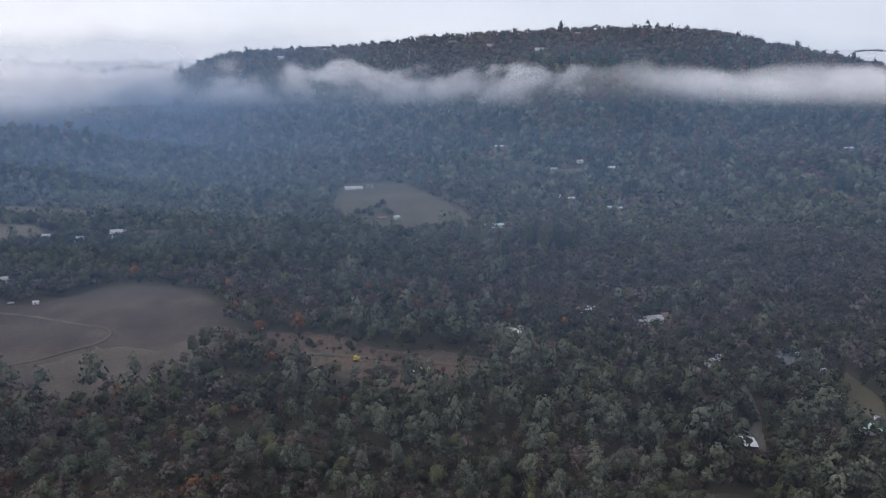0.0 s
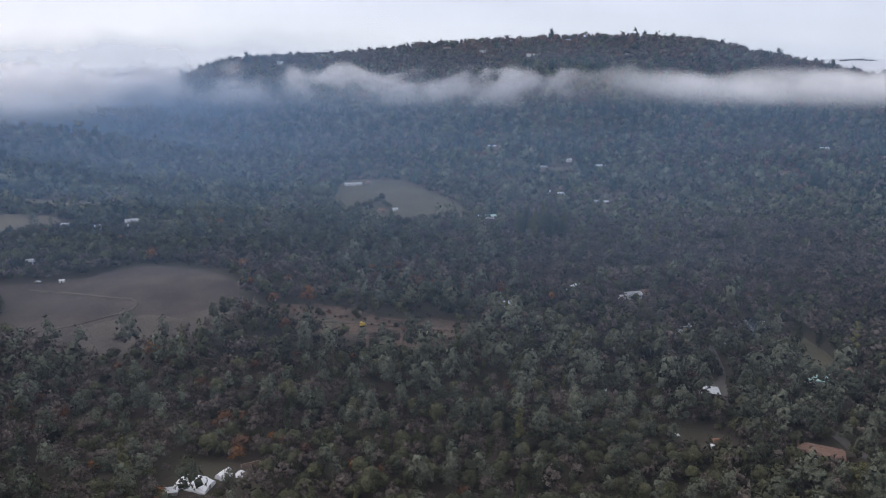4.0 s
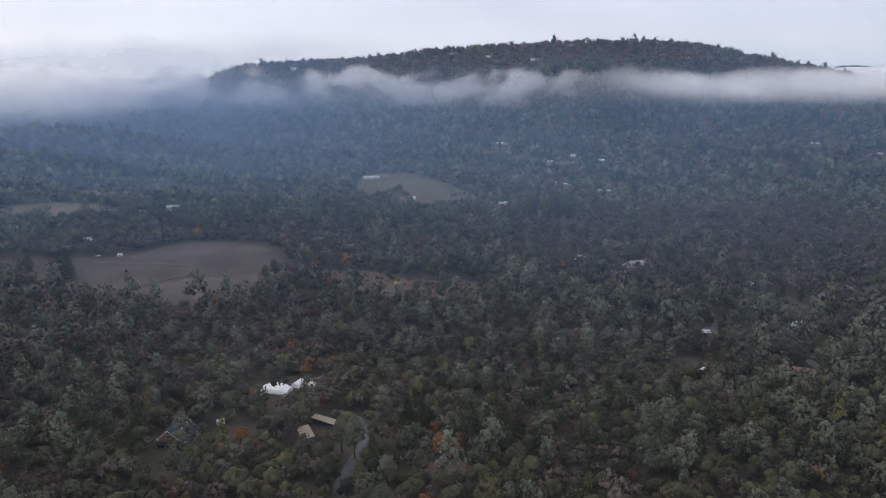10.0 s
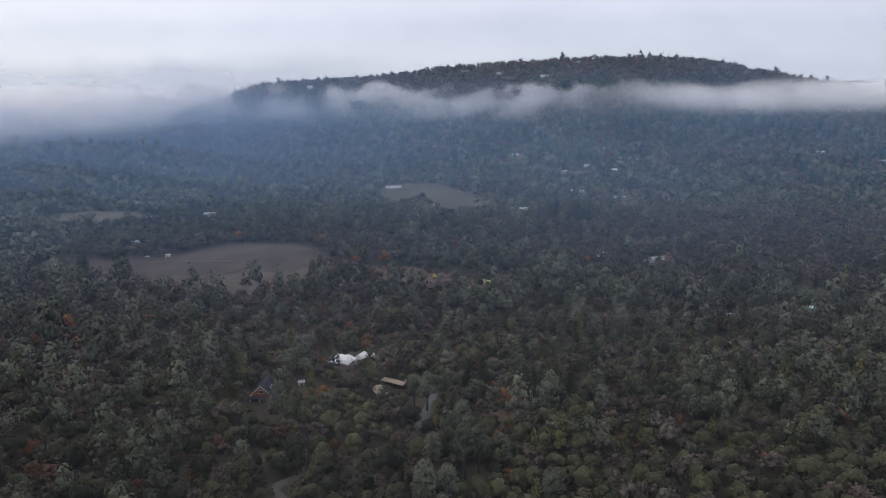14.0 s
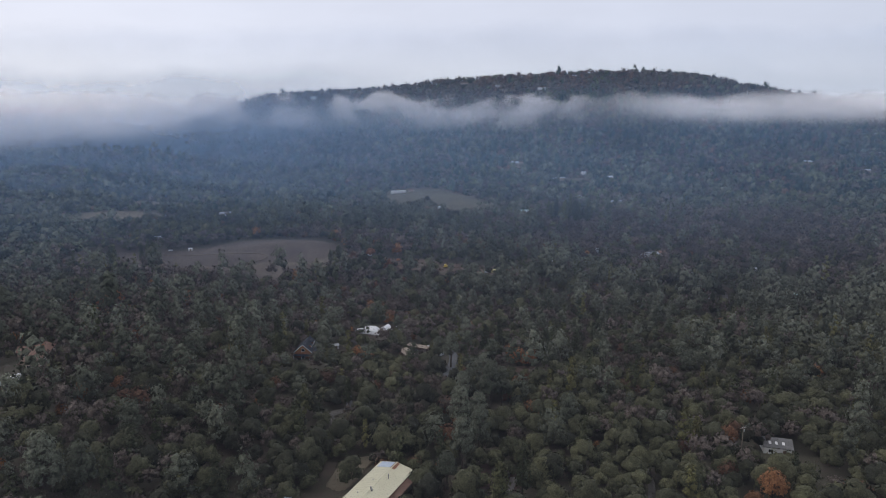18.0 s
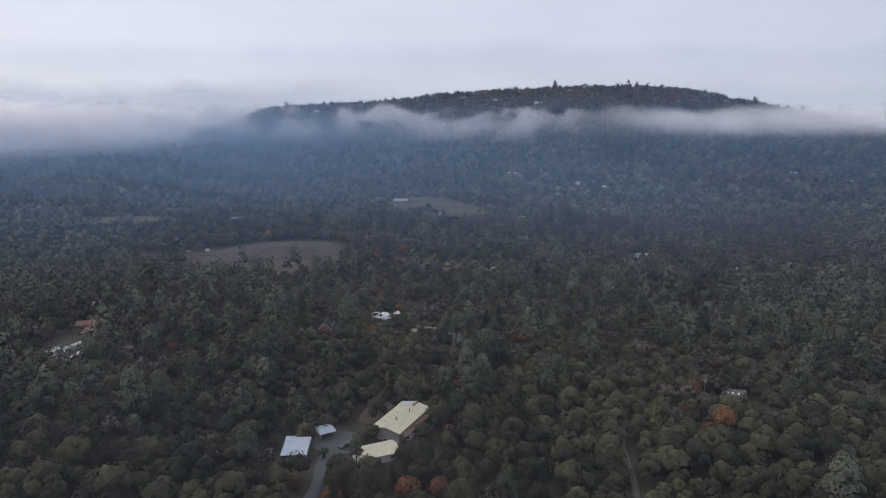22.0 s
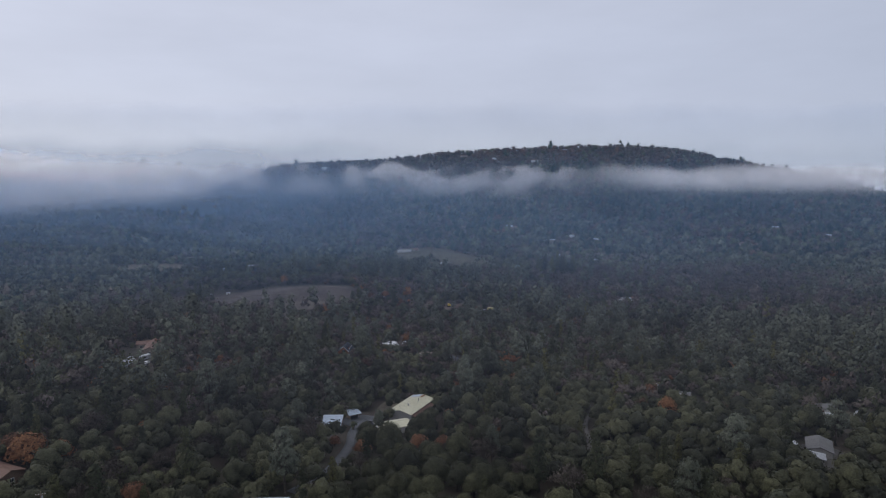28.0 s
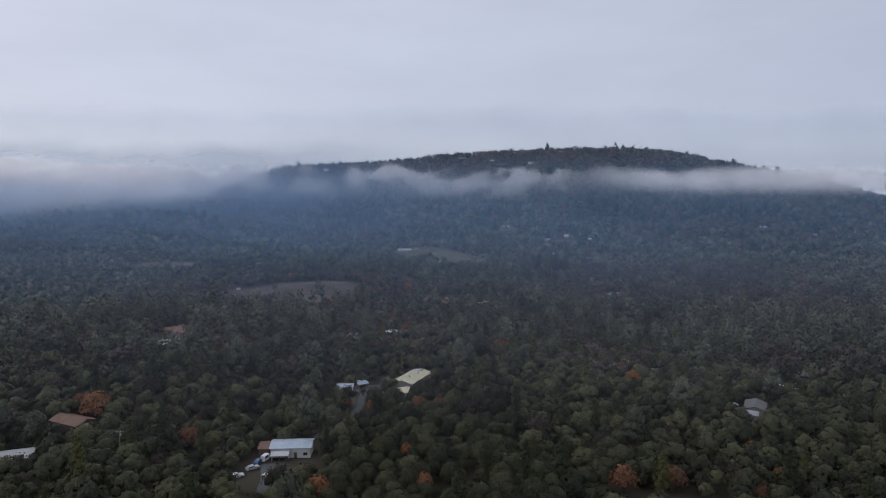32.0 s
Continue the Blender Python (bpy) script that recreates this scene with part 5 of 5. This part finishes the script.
# -- farther homes --
FAR_HOMES = [  # x, y, turn, length, width, wall height, roof rise, roof, wall, label
    (-336, 616, 20, 14, 9, 5.6, 2.4, "grey", "white", "two-storey white house behind the meadow"),
    (-368, 600, 15, 13, 9, 3.6, 1.3, "white", "grey", "barn with a white metal roof in the valley"),
    (-400, 608, 5, 20, 7, 3.0, 1.0, "grey", "grey", "long low grey barn in the valley"),
    (-131, 846, 8, 24, 5, 3.0, 0.8, "white", "white", "long white building above a meadow"),
    (-110, 852, -10, 8, 6, 3.0, 1.2, "brown", "tan", "tan house above a meadow"),
    (48, 681, 6, 20, 8, 3.0, 1.1, "green", "white", "long house with a pale roof at the foot of the hill"),
    (-78, 702, 8, 9, 6, 3.0, 1.2, "brown", "tan", "tan shed below a meadow"),
    (-62, 706, 30, 6, 5, 3.0, 1.2, "white", "white", "white shed below a meadow"),
    (200, 762, -10, 18, 9, 3.2, 1.4, "grey", "tan", "tan hillside house with a grey roof"),
    (156, 806, 10, 9, 7, 3.2, 1.4, "white", "white", "white house on the hillside"),
    (140, 818, 30, 6, 5, 3.0, 1.2, "white", "white", "white shed on the hillside"),
    (239, 940, -8, 14, 9, 3.6, 1.4, "white", "grey", "hillside house with a white roof"),
    (194, 962, 20, 8, 6, 3.2, 1.2, "white", "white", "white house on the hillside"),
    (146, 926, 5, 16, 6, 3.0, 1.0, "grey", "tan", "long tan house on a terrace"),
    (130, 922, 15, 6, 5, 3.0, 1.0, "white", "white", "white shed on a terrace"),
    (76, 1018, 5, 14, 7, 3.4, 1.4, "white", "tan", "pale house on the hillside"),
    (90, 1020, -15, 8, 6, 3.2, 1.2, "brown", "tan", "tan house on the hillside"),
    (-17, 1016, 5, 9, 6, 3.2, 1.2, "brown", "tan", "tan house on the hillside"),
    (506, 904, 10, 16, 8, 3.4, 1.4, "brown", "tan", "tan house on a hillside terrace"),
    (420, 958, -20, 10, 7, 3.2, 1.2, "brown", "tan", "brown-roofed house on the hillside"),
    (620, 1010, 10, 16, 8, 3.4, 1.4, "white", "tan", "pale house on the far slope"),
    (700, 960, -15, 12, 8, 3.4, 1.4, "grey", "tan", "tan house on the far slope"),
    (196, 1504, 6, 20, 9, 5.0, 1.6, "brown", "white", "large pale house below the crest"),
    (214, 1502, -12, 10, 7, 4.0, 1.4, "brown", "tan", "tan house below the crest"),
    (88, 1562, 10, 14, 8, 4.0, 1.4, "grey", "white", "white house below the crest"),
    (2, 1608, 4, 20, 6, 3.4, 1.2, "brown", "tan", "tan house near the crest"),
    (-402, 1580, 10, 18, 9, 4.4, 1.6, "white", "white", "white house near the crest"),
    (-310, 1600, 5, 12, 8, 4.0, 1.6, "grey", "white", "white house on the crest"),
    (-80, 1630, 8, 12, 7, 3.6, 1.4, "white", "white", "white house on the crest"),
    (300, 1618, 8, 14, 8, 3.8, 1.4, "grey", "tan", "house among trees on the crest"),
]
ROOFS = {"grey": GREY_TIN, "white": WHITE_TIN, "brown": BROWN_SHINGLE, "green": GREEN_TIN}
WALLS = {"grey": GREY_WALL, "white": WHITE_WALL, "tan": TAN}
for x, y, rot, L, W, H, R, roof_key, wall_key, label in FAR_HOMES:
    name = "barn" if "barn" in label else "shed" if "shed" in label else "long_building" if "building" in label else "house"
    gable_house(name, x, y, rot, L, W, H, R, ROOFS[roof_key], WALLS[wall_key], label, name.replace("_", " "), wins=2)
    SITES.append((x - 0.02 * L, y - max(L, W) * 0.6, max(L, W) * 0.5))

# tree-free strips along the camera's sight lines to homes and the like: x, y, half width, reach, drift to the west for
# each metre south
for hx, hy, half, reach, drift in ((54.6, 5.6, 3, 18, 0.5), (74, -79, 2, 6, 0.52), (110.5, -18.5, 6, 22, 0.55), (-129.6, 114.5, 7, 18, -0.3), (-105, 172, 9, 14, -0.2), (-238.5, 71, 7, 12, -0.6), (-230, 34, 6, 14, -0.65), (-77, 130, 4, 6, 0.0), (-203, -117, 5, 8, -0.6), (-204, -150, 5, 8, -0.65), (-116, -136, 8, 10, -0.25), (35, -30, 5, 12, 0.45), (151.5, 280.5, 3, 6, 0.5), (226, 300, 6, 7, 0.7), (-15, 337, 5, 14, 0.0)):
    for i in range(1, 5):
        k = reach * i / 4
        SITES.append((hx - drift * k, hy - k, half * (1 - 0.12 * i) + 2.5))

# ---- the woods ----
BANDS = [(-460, -236, 9.5), (-236, 250, 5.6), (250, 760, 7.0), (760, 1662, 10.8)]


def level_of(x, y):
    """How finely a tree is built: by the strip of land that it stands on."""
    out = np.where((y < 640) & (np.abs(x) < 430), 1, 0)
    out[(y < 270) & (np.abs(x + 40) < 155)] = 2
    out[(y < -62) & (np.abs(x + 65) < 175)] = 3
    out[y < -238] = 1
    return np.where((y < 250) & (out == 0), 1, out)


LABELS = {
    "oak": ("rounded evergreen oak with dull olive-green leaves", "oak tree"),
    "pine": ("tall grey-green pine with an airy, many-headed crown", "pine tree"),
    "conifer": ("tall narrow conifer with yellowish dark-green needles", "conifer"),
    "bare": ("leafless grey-brown oak with a twiggy crown", "bare tree"),
    "autumn": ("broad tree with rust-orange autumn leaves", "autumn tree"),
}
NAMES = {"oak": "oak_tree", "pine": "grey_pine", "conifer": "conifer", "bare": "bare_tree", "autumn": "autumn_tree"}


def tree_maker(kind, variant):
    """A tree that stands alone: an empty at its foot with trunk and crown."""
    v, f, nrm = crown(kind, "single", 100 * KINDS.index(kind) + variant)
    cm = mesh_from(kind + "_crown", v, f, [LEAVES[kind]], smooth_shade=True, normals=nrm)
    v, f = boughs(kind, 100 * KINDS.index(kind) + variant)
    tm = mesh_from(kind + "_trunk", v, f, [BARK])
    return cm, tm


PLANTED = [  # marked trees: x, y, kind, size
    (-54, -12, "pine", 1.15), (-59, -24, "pine", 1.0), (-48, -2, "pine", 1.2), (-37, -28, "conifer", 0.8), (-41, -52, "conifer", 0.55), (-36, -56, "autumn", 0.8), (-62, -40, "autumn", 0.7), (-57, -60, "oak", 0.7), (-49, -64, "oak", 0.8), (-84, -49, "oak", 0.35), (-76, -56, "oak", 0.5),
    (-45, -42, "conifer", 1.15), (-90.5, -61, "pine", 0.68), (35, -30, "autumn", 1.05), (40, 10, "autumn", 0.95), (27, 6, "conifer", 0.75), (28, -34, "autumn", 0.7), (-74, -82, "autumn", 0.95), (-65, -80, "autumn", 0.9), (-94, -86, "autumn", 0.8),
    (-48, -90, "pine", 0.85), (-163, -46, "pine", 1.5), (-157, -40, "pine", 1.2), (-159, -8, "pine", 1.2), (-41, 43, "pine", 1.3), (-36, 48, "pine", 1.2), (-54, 20, "pine", 1.35), (-47, 24, "pine", 1.2), (-15, 19, "pine", 1.2),
    (-40, 55, "pine", 1.3), (-52, 46, "pine", 1.1), (-41, 83, "pine", 1.15), (-8, 112, "conifer", 1.2), (4, 128, "conifer", 1.25), (10, 122, "conifer", 1.1), (-3, 119, "conifer", 1.1), (-17, 108, "autumn", 1.0), (-22, 112, "autumn", 1.1), (-14, 116, "autumn", 0.9), (-37, 134, "conifer", 1.05), (-30, 130, "conifer", 0.9),
    (-98, 44, "conifer", 0.75), (-56, 106, "pine", 1.3), (-62, 112, "pine", 1.1), (-252, 163, "autumn", 1.3), (-262, 158, "autumn", 1.1), (-268, 196, "autumn", 1.5), (-276, 190, "autumn", 1.1), (-142, 109, "conifer", 1.2), (-140, 98, "conifer", 0.9), (-104, 116, "autumn", 0.8), (-98, 108, "autumn", 0.9),
    (-314, 352, "conifer", 1.35), (-326, 382, "conifer", 1.3), (-361, 374, "conifer", 1.25), (-350, 366, "conifer", 0.7), (-336, 395, "conifer", 1.2), (-345, 399, "conifer", 1.0), (-374, 404, "conifer", 1.2), (-318, 370, "conifer", 1.0), (-384, 418, "oak", 1.3), (-9, -166, "autumn", 1.15), (7, -163, "autumn", 1.1), (-199, -108, "autumn", 1.5), (-207, -103, "autumn", 1.2), (-191, -104, "autumn", 1.0), (-153, -133, "autumn", 1.05), (-100, -174, "autumn", 1.1), (-188, 41, "autumn", 0.8),
    (240, 352, "conifer", 0.8), (250, 345, "conifer", 0.7), (-60, 372, "oak", 1.0), (-64, 364, "oak", 0.7), (-126, 384, "autumn", 1.1), (-150, 350, "pine", 1.1), (-156, 346, "pine", 1.0), (14, 410, "bare", 1.2), (22, 412, "bare", 1.2), (30, 414, "bare", 1.1),
    (-115, 706, "oak", 1.1), (-108, 714, "oak", 1.2), (-100, 722, "oak", 1.1), (-94, 730, "oak", 1.2), (-87, 740, "oak", 1.1), (-82, 750, "oak", 1.2), (-76, 726, "oak", 1.1), (-70, 720, "oak", 1.0), (-92, 712, "oak", 1.0),
]
tree_meshes = {k: [tree_maker(k, i) for i in range(5 if k == "oak" else 3)] for k in KINDS}
counts = {k: 0 for k in KINDS}


def stand(kind, x, y, size, turn, lean=0.0):
    pick = tree_meshes[kind][counts[kind] % len(tree_meshes[kind])]
    counts[kind] += 1
    root = new(NAMES[kind])
    root.empty_display_size = 0.5
    root.matrix_basis = pose(x, y, float(ground_z(x, y)), lean, 0, turn) @ Matrix.Diagonal((size, size, size * rng.uniform(0.88, 1.25), 1))
    for part_name, me in (("crown", pick[0]), ("trunk", pick[1])):
        ob = new(part_name, me)
        ob.parent = root
    label, category = LABELS[kind]
    tagged(root, label, category, group=category + "s by the lane")


GROVE = [(74 + 9.5 * (i % 6) + 3 * math.sin(i * 2.3), 584 + 14 * (i // 6) + 5 * math.sin(i * 1.7)) for i in range(18)]
SCRUB = [(-132 + 150 * ((i * 0.618) % 1), 322 + 62 * ((i * 0.377 + 0.13) % 1)) for i in range(34)]
PLANTED += [(x, y, "conifer", 1.35 + 0.1 * (i % 4)) for i, (x, y) in enumerate(GROVE)]
PLANTED += [(x, y, ("oak", "bare", "oak", "autumn")[i % 4], 0.22 + 0.07 * (i % 5)) for i, (x, y) in enumerate(SCRUB) if abs(x + 42) > 7 or abs(y - 336) > 8]
CLUMPS = [(-118, 352), (-104, 345), (-84, 372), (-76, 336), (-48, 322), (-30, 352), (-96, 360), (-2, 330), (6, 352), (-66, 318), (-40, 368), (16, 336)]
PALE = [(-169, 236), (-157, 243), (-163, 228), (-150, 232), (-96, 264), (-65, 241), (-39, 237), (-24, 242), (-52, 230), (-120, 244), (20, 238), (48, 232)]
PLANTED += [(x, y, "oak", 0.3 + 0.04 * (i % 5)) for i, (x, y) in enumerate(CLUMPS)] + [(x, y, "bare" if i % 3 == 0 else "oak", 0.6 + 0.1 * (i % 4)) for i, (x, y) in enumerate(((-128, 364), (-121, 371), (-112, 362), (-99, 378), (-118, 344), (-90, 366), (-72, 374), (-104, 332), (-60, 312), (-30, 308), (4, 316), (24, 330), (-12, 366), (10, 366)))] + [(x, y, "pine", 0.85 + 0.1 * (i % 4)) for i, (x, y) in enumerate(PALE)]
for x, y, kind, size in PLANTED:
    stand(kind, x, y, size, rng.uniform(0, 360))

pl_x, pl_y = np.array([p[0] for p in PLANTED], float), np.array([p[1] for p in PLANTED], float)
SIZE = {"oak": 1.0, "pine": 1.22, "conifer": 0.9, "bare": 1.0, "autumn": 0.9}
LEVELS = ("far", "mid", "near", "single")
xs, ys, grown = [], [], []
for y0, y1, step in BANDS:
    x, y = scatter(y0, y1, step)
    ok = keep_off(x, y) & (((x[:, None] - pl_x) ** 2 + (y[:, None] - pl_y) ** 2).min(1) > 5.0**2)
    xs.append(x[ok])
    ys.append(y[ok])
    grown.append(np.full(ok.sum(), 1.22 if y0 > 700 or y0 < -300 else 0.82 if y0 < 0 else 0.94))
x, y, grown = np.concatenate(xs), np.concatenate(ys), np.concatenate(grown)
kind_ids, levels = kinds_for(x, y), level_of(x, y)
size = np.exp(rng.normal(-0.02, 0.25, len(x))).clip(0.5, 1.5) * grown
turn = rng.uniform(0, 2 * math.pi, len(x))
size = np.where(y > 1480, (1.1 * (size / 1.2) ** 1.7).clip(0.7, 1.9), size)
rise = 1.2 * smooth(1500, 1600, y)
tones = (0.5 + 0.25 * wave(x, y, 45, 52, 0.9) + rng.normal(0, 0.36, len(x))).clip(0, 1)
for lid in (3, 2, 1, 0):
    level = LEVELS[lid]
    for kid, kind in enumerate(KINDS):
        mine = np.nonzero((kind_ids == kid) & (levels == lid))[0]
        if level == "single":
            mine = mine[np.argsort(np.abs(x[mine] + 65))]
            for i in mine[:300]:
                stand(kind, x[i], y[i], size[i] * SIZE[kind], math.degrees(turn[i]), rng.uniform(-3, 3))
            mine = mine[300:]
        if not len(mine):
            continue
        shapes = [crown(kind, "near" if level == "single" else level, 1000 + 10 * kid + i) for i in range(7 if level != "far" else 5)]
        vs, fs, ts, ns, base = [], [], [], [], 0
        for s, (v, f, nrm) in enumerate(shapes):
            own = mine[s :: len(shapes)]
            if not len(own):
                continue
            k = (size[own] * SIZE[kind])[:, None, None]
            high = rng.uniform(*TALL[level], len(own))[:, None]
            c, d = np.cos(turn[own])[:, None], np.sin(turn[own])[:, None]
            p = np.stack([v[:, 0] * c - v[:, 1] * d, v[:, 0] * d + v[:, 1] * c, v[:, 2] * high], -1) * k
            p += np.stack([x[own], y[own], ground_z(x[own], y[own]) + rise[own]], -1)[:, None, :]
            vs.append(p.reshape(-1, 3))
            ns.append(np.stack([nrm[:, 0] * c - nrm[:, 1] * d, nrm[:, 0] * d + nrm[:, 1] * c, np.broadcast_to(nrm[:, 2], (len(own), len(nrm)))], -1).reshape(-1, 3))
            fs.append((f[None] + (np.arange(len(own)) * len(v))[:, None, None] + base).reshape(-1, 3))
            ts.append(np.repeat(tones[own], len(v)))
            base += len(own) * len(v)
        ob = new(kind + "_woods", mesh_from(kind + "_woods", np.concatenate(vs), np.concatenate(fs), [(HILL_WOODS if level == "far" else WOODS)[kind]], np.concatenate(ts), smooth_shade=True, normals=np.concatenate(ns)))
        where = {"single": "by the lane", "near": "on the near slope", "mid": "on the valley floor", "far": "on the hillside"}[level]
        tagged(ob, {"oak": "dense olive-green evergreen oak woods ", "pine": "pale grey-green pines ", "conifer": "dark narrow conifers ", "bare": "leafless grey-brown woods ", "autumn": "rust-coloured autumn trees "}[kind] + where, "woods", kind="stuff")

# ---- haze in the valley and a bank of morning fog against the hill ----


def curtain(name, y, x0, x1, z0, z1, mat, label):
    """A tall, gently waving sheet of mist."""
    nx, nz = 48, 10
    xs, zs = np.linspace(x0, x1, nx), np.linspace(z0, z1, nz)
    X, Z = np.meshgrid(xs, zs)
    Y = y + 14 * np.sin(X / 160) + 5 * np.sin(Z / 25 + X / 90)
    ob = new(name, mesh_from(name, np.stack([X, Y, Z], -1).reshape(-1, 3), grid_tris(nx, nz), [mat], smooth_shade=True))
    return tagged(ob, label, "fog", kind="stuff")


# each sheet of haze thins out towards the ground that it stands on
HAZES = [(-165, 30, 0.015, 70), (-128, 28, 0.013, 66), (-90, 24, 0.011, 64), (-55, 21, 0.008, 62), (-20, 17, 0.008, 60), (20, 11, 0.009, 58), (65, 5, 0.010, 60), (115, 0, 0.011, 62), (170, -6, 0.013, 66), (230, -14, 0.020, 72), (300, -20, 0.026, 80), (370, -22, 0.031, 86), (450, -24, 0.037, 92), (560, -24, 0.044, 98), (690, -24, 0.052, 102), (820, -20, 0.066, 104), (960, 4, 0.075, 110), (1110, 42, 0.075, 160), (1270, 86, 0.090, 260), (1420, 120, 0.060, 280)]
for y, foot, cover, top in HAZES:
    # bluish airlight is put into the sheets' colour, weaker blue on the near ones
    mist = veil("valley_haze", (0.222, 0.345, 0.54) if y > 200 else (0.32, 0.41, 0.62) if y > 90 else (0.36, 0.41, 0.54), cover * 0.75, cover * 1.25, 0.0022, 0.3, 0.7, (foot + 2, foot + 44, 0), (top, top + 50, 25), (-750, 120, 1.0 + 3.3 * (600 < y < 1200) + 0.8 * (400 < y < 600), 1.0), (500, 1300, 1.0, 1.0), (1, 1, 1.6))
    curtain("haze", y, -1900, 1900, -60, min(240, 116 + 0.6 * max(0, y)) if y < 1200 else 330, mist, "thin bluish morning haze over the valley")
NONE = (-9999, -9998, 0.0, 0.0)
WEST, EAST, MIDDLE = (-740, -330, 1.0, 0.0), (210, 500, 1.0, 0.0), (110, 260, 0.2, 1.0)
BANKS = [(850 + 13 * i, 0.06, 0.135, 0.36, 0.62, (62 + i // 2, 126, 0), (136, 154, 21), WEST, NONE, 0.0075, -1900, -190) for i in range(14)]
BANKS += [(880 + 12 * i, 0.05, 0.135, 0.32, 0.60, (92, 130, 0), (134, 152, 15), NONE, EAST, 0.0085, 190, 1900) for i in range(12)]
BANKS += [(1040 + 4 * i, 0.012, 0.16, 0.40, 0.62, (78, 122, 0), (128, 150, 26), NONE, MIDDLE, 0.015, -1900, 1900) for i in range(7)]
for y, t0, t1, n0, n1, foot, head, left, right, grain, x0, x1 in BANKS:  # y, thin, thick, noise from, to, foot, head, sides, grain, ends
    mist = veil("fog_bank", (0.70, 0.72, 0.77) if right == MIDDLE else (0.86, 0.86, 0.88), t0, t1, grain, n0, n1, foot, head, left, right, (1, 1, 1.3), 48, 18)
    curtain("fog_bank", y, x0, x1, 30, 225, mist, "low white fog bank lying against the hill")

sea_x, sea_y = np.meshgrid(np.linspace(-4700, 4700, 160), np.linspace(1780, 4950, 90))
sea_z = 106 + 0.0165 * sea_x
CLOUD = noisy("cloud_tops", [(0.58, 0.60, 0.64), (0.66, 0.67, 0.70)], 0.004, 1.0, 4)
tagged(new("cloud_sea", mesh_from("cloud_sea", np.stack([sea_x, sea_y, sea_z], -1).reshape(-1, 3), grid_tris(160, 90), [CLOUD], smooth_shade=True)), "white sea of fog beyond the hill", "cloud", kind="stuff")

# wooded knolls that rise out of the fog far off
for name, kx, ky, kz, wide, count in (("knoll_west", -1080, 2300, 116, 135, 60), ("knoll_west", -1330, 2350, 104, 40, 14), ("knoll_east", 2480, 4000, 166, 160, 90), ("knoll_east", 2280, 4000, 160, 40, 26)):
    g = np.random.default_rng(int(kx) % 97)
    heap = Heap()
    for i in range(count):
        u = g.uniform(-1, 1)
        shape_v, shape_f, _ = crown("oak" if i % 3 else "conifer", "far", 50 + i % 5)
        k = g.uniform(0.8, 1.5) * (0.9 if ky > 3000 else 1.0)
        heap.add(shape_v * (k, k, k * g.uniform(0.8, 1.2)) + (kx + u * wide, ky + g.uniform(-25, 25), kz - 14 - 22 * u * u), shape_f)
    v, f = heap.arrays()
    tagged(new(name, mesh_from(name, v, f, [WOODS["oak"]], g.uniform(0, 1, len(v)), smooth_shade=True)), "far wooded knoll rising out of the fog", "woods", kind="stuff")
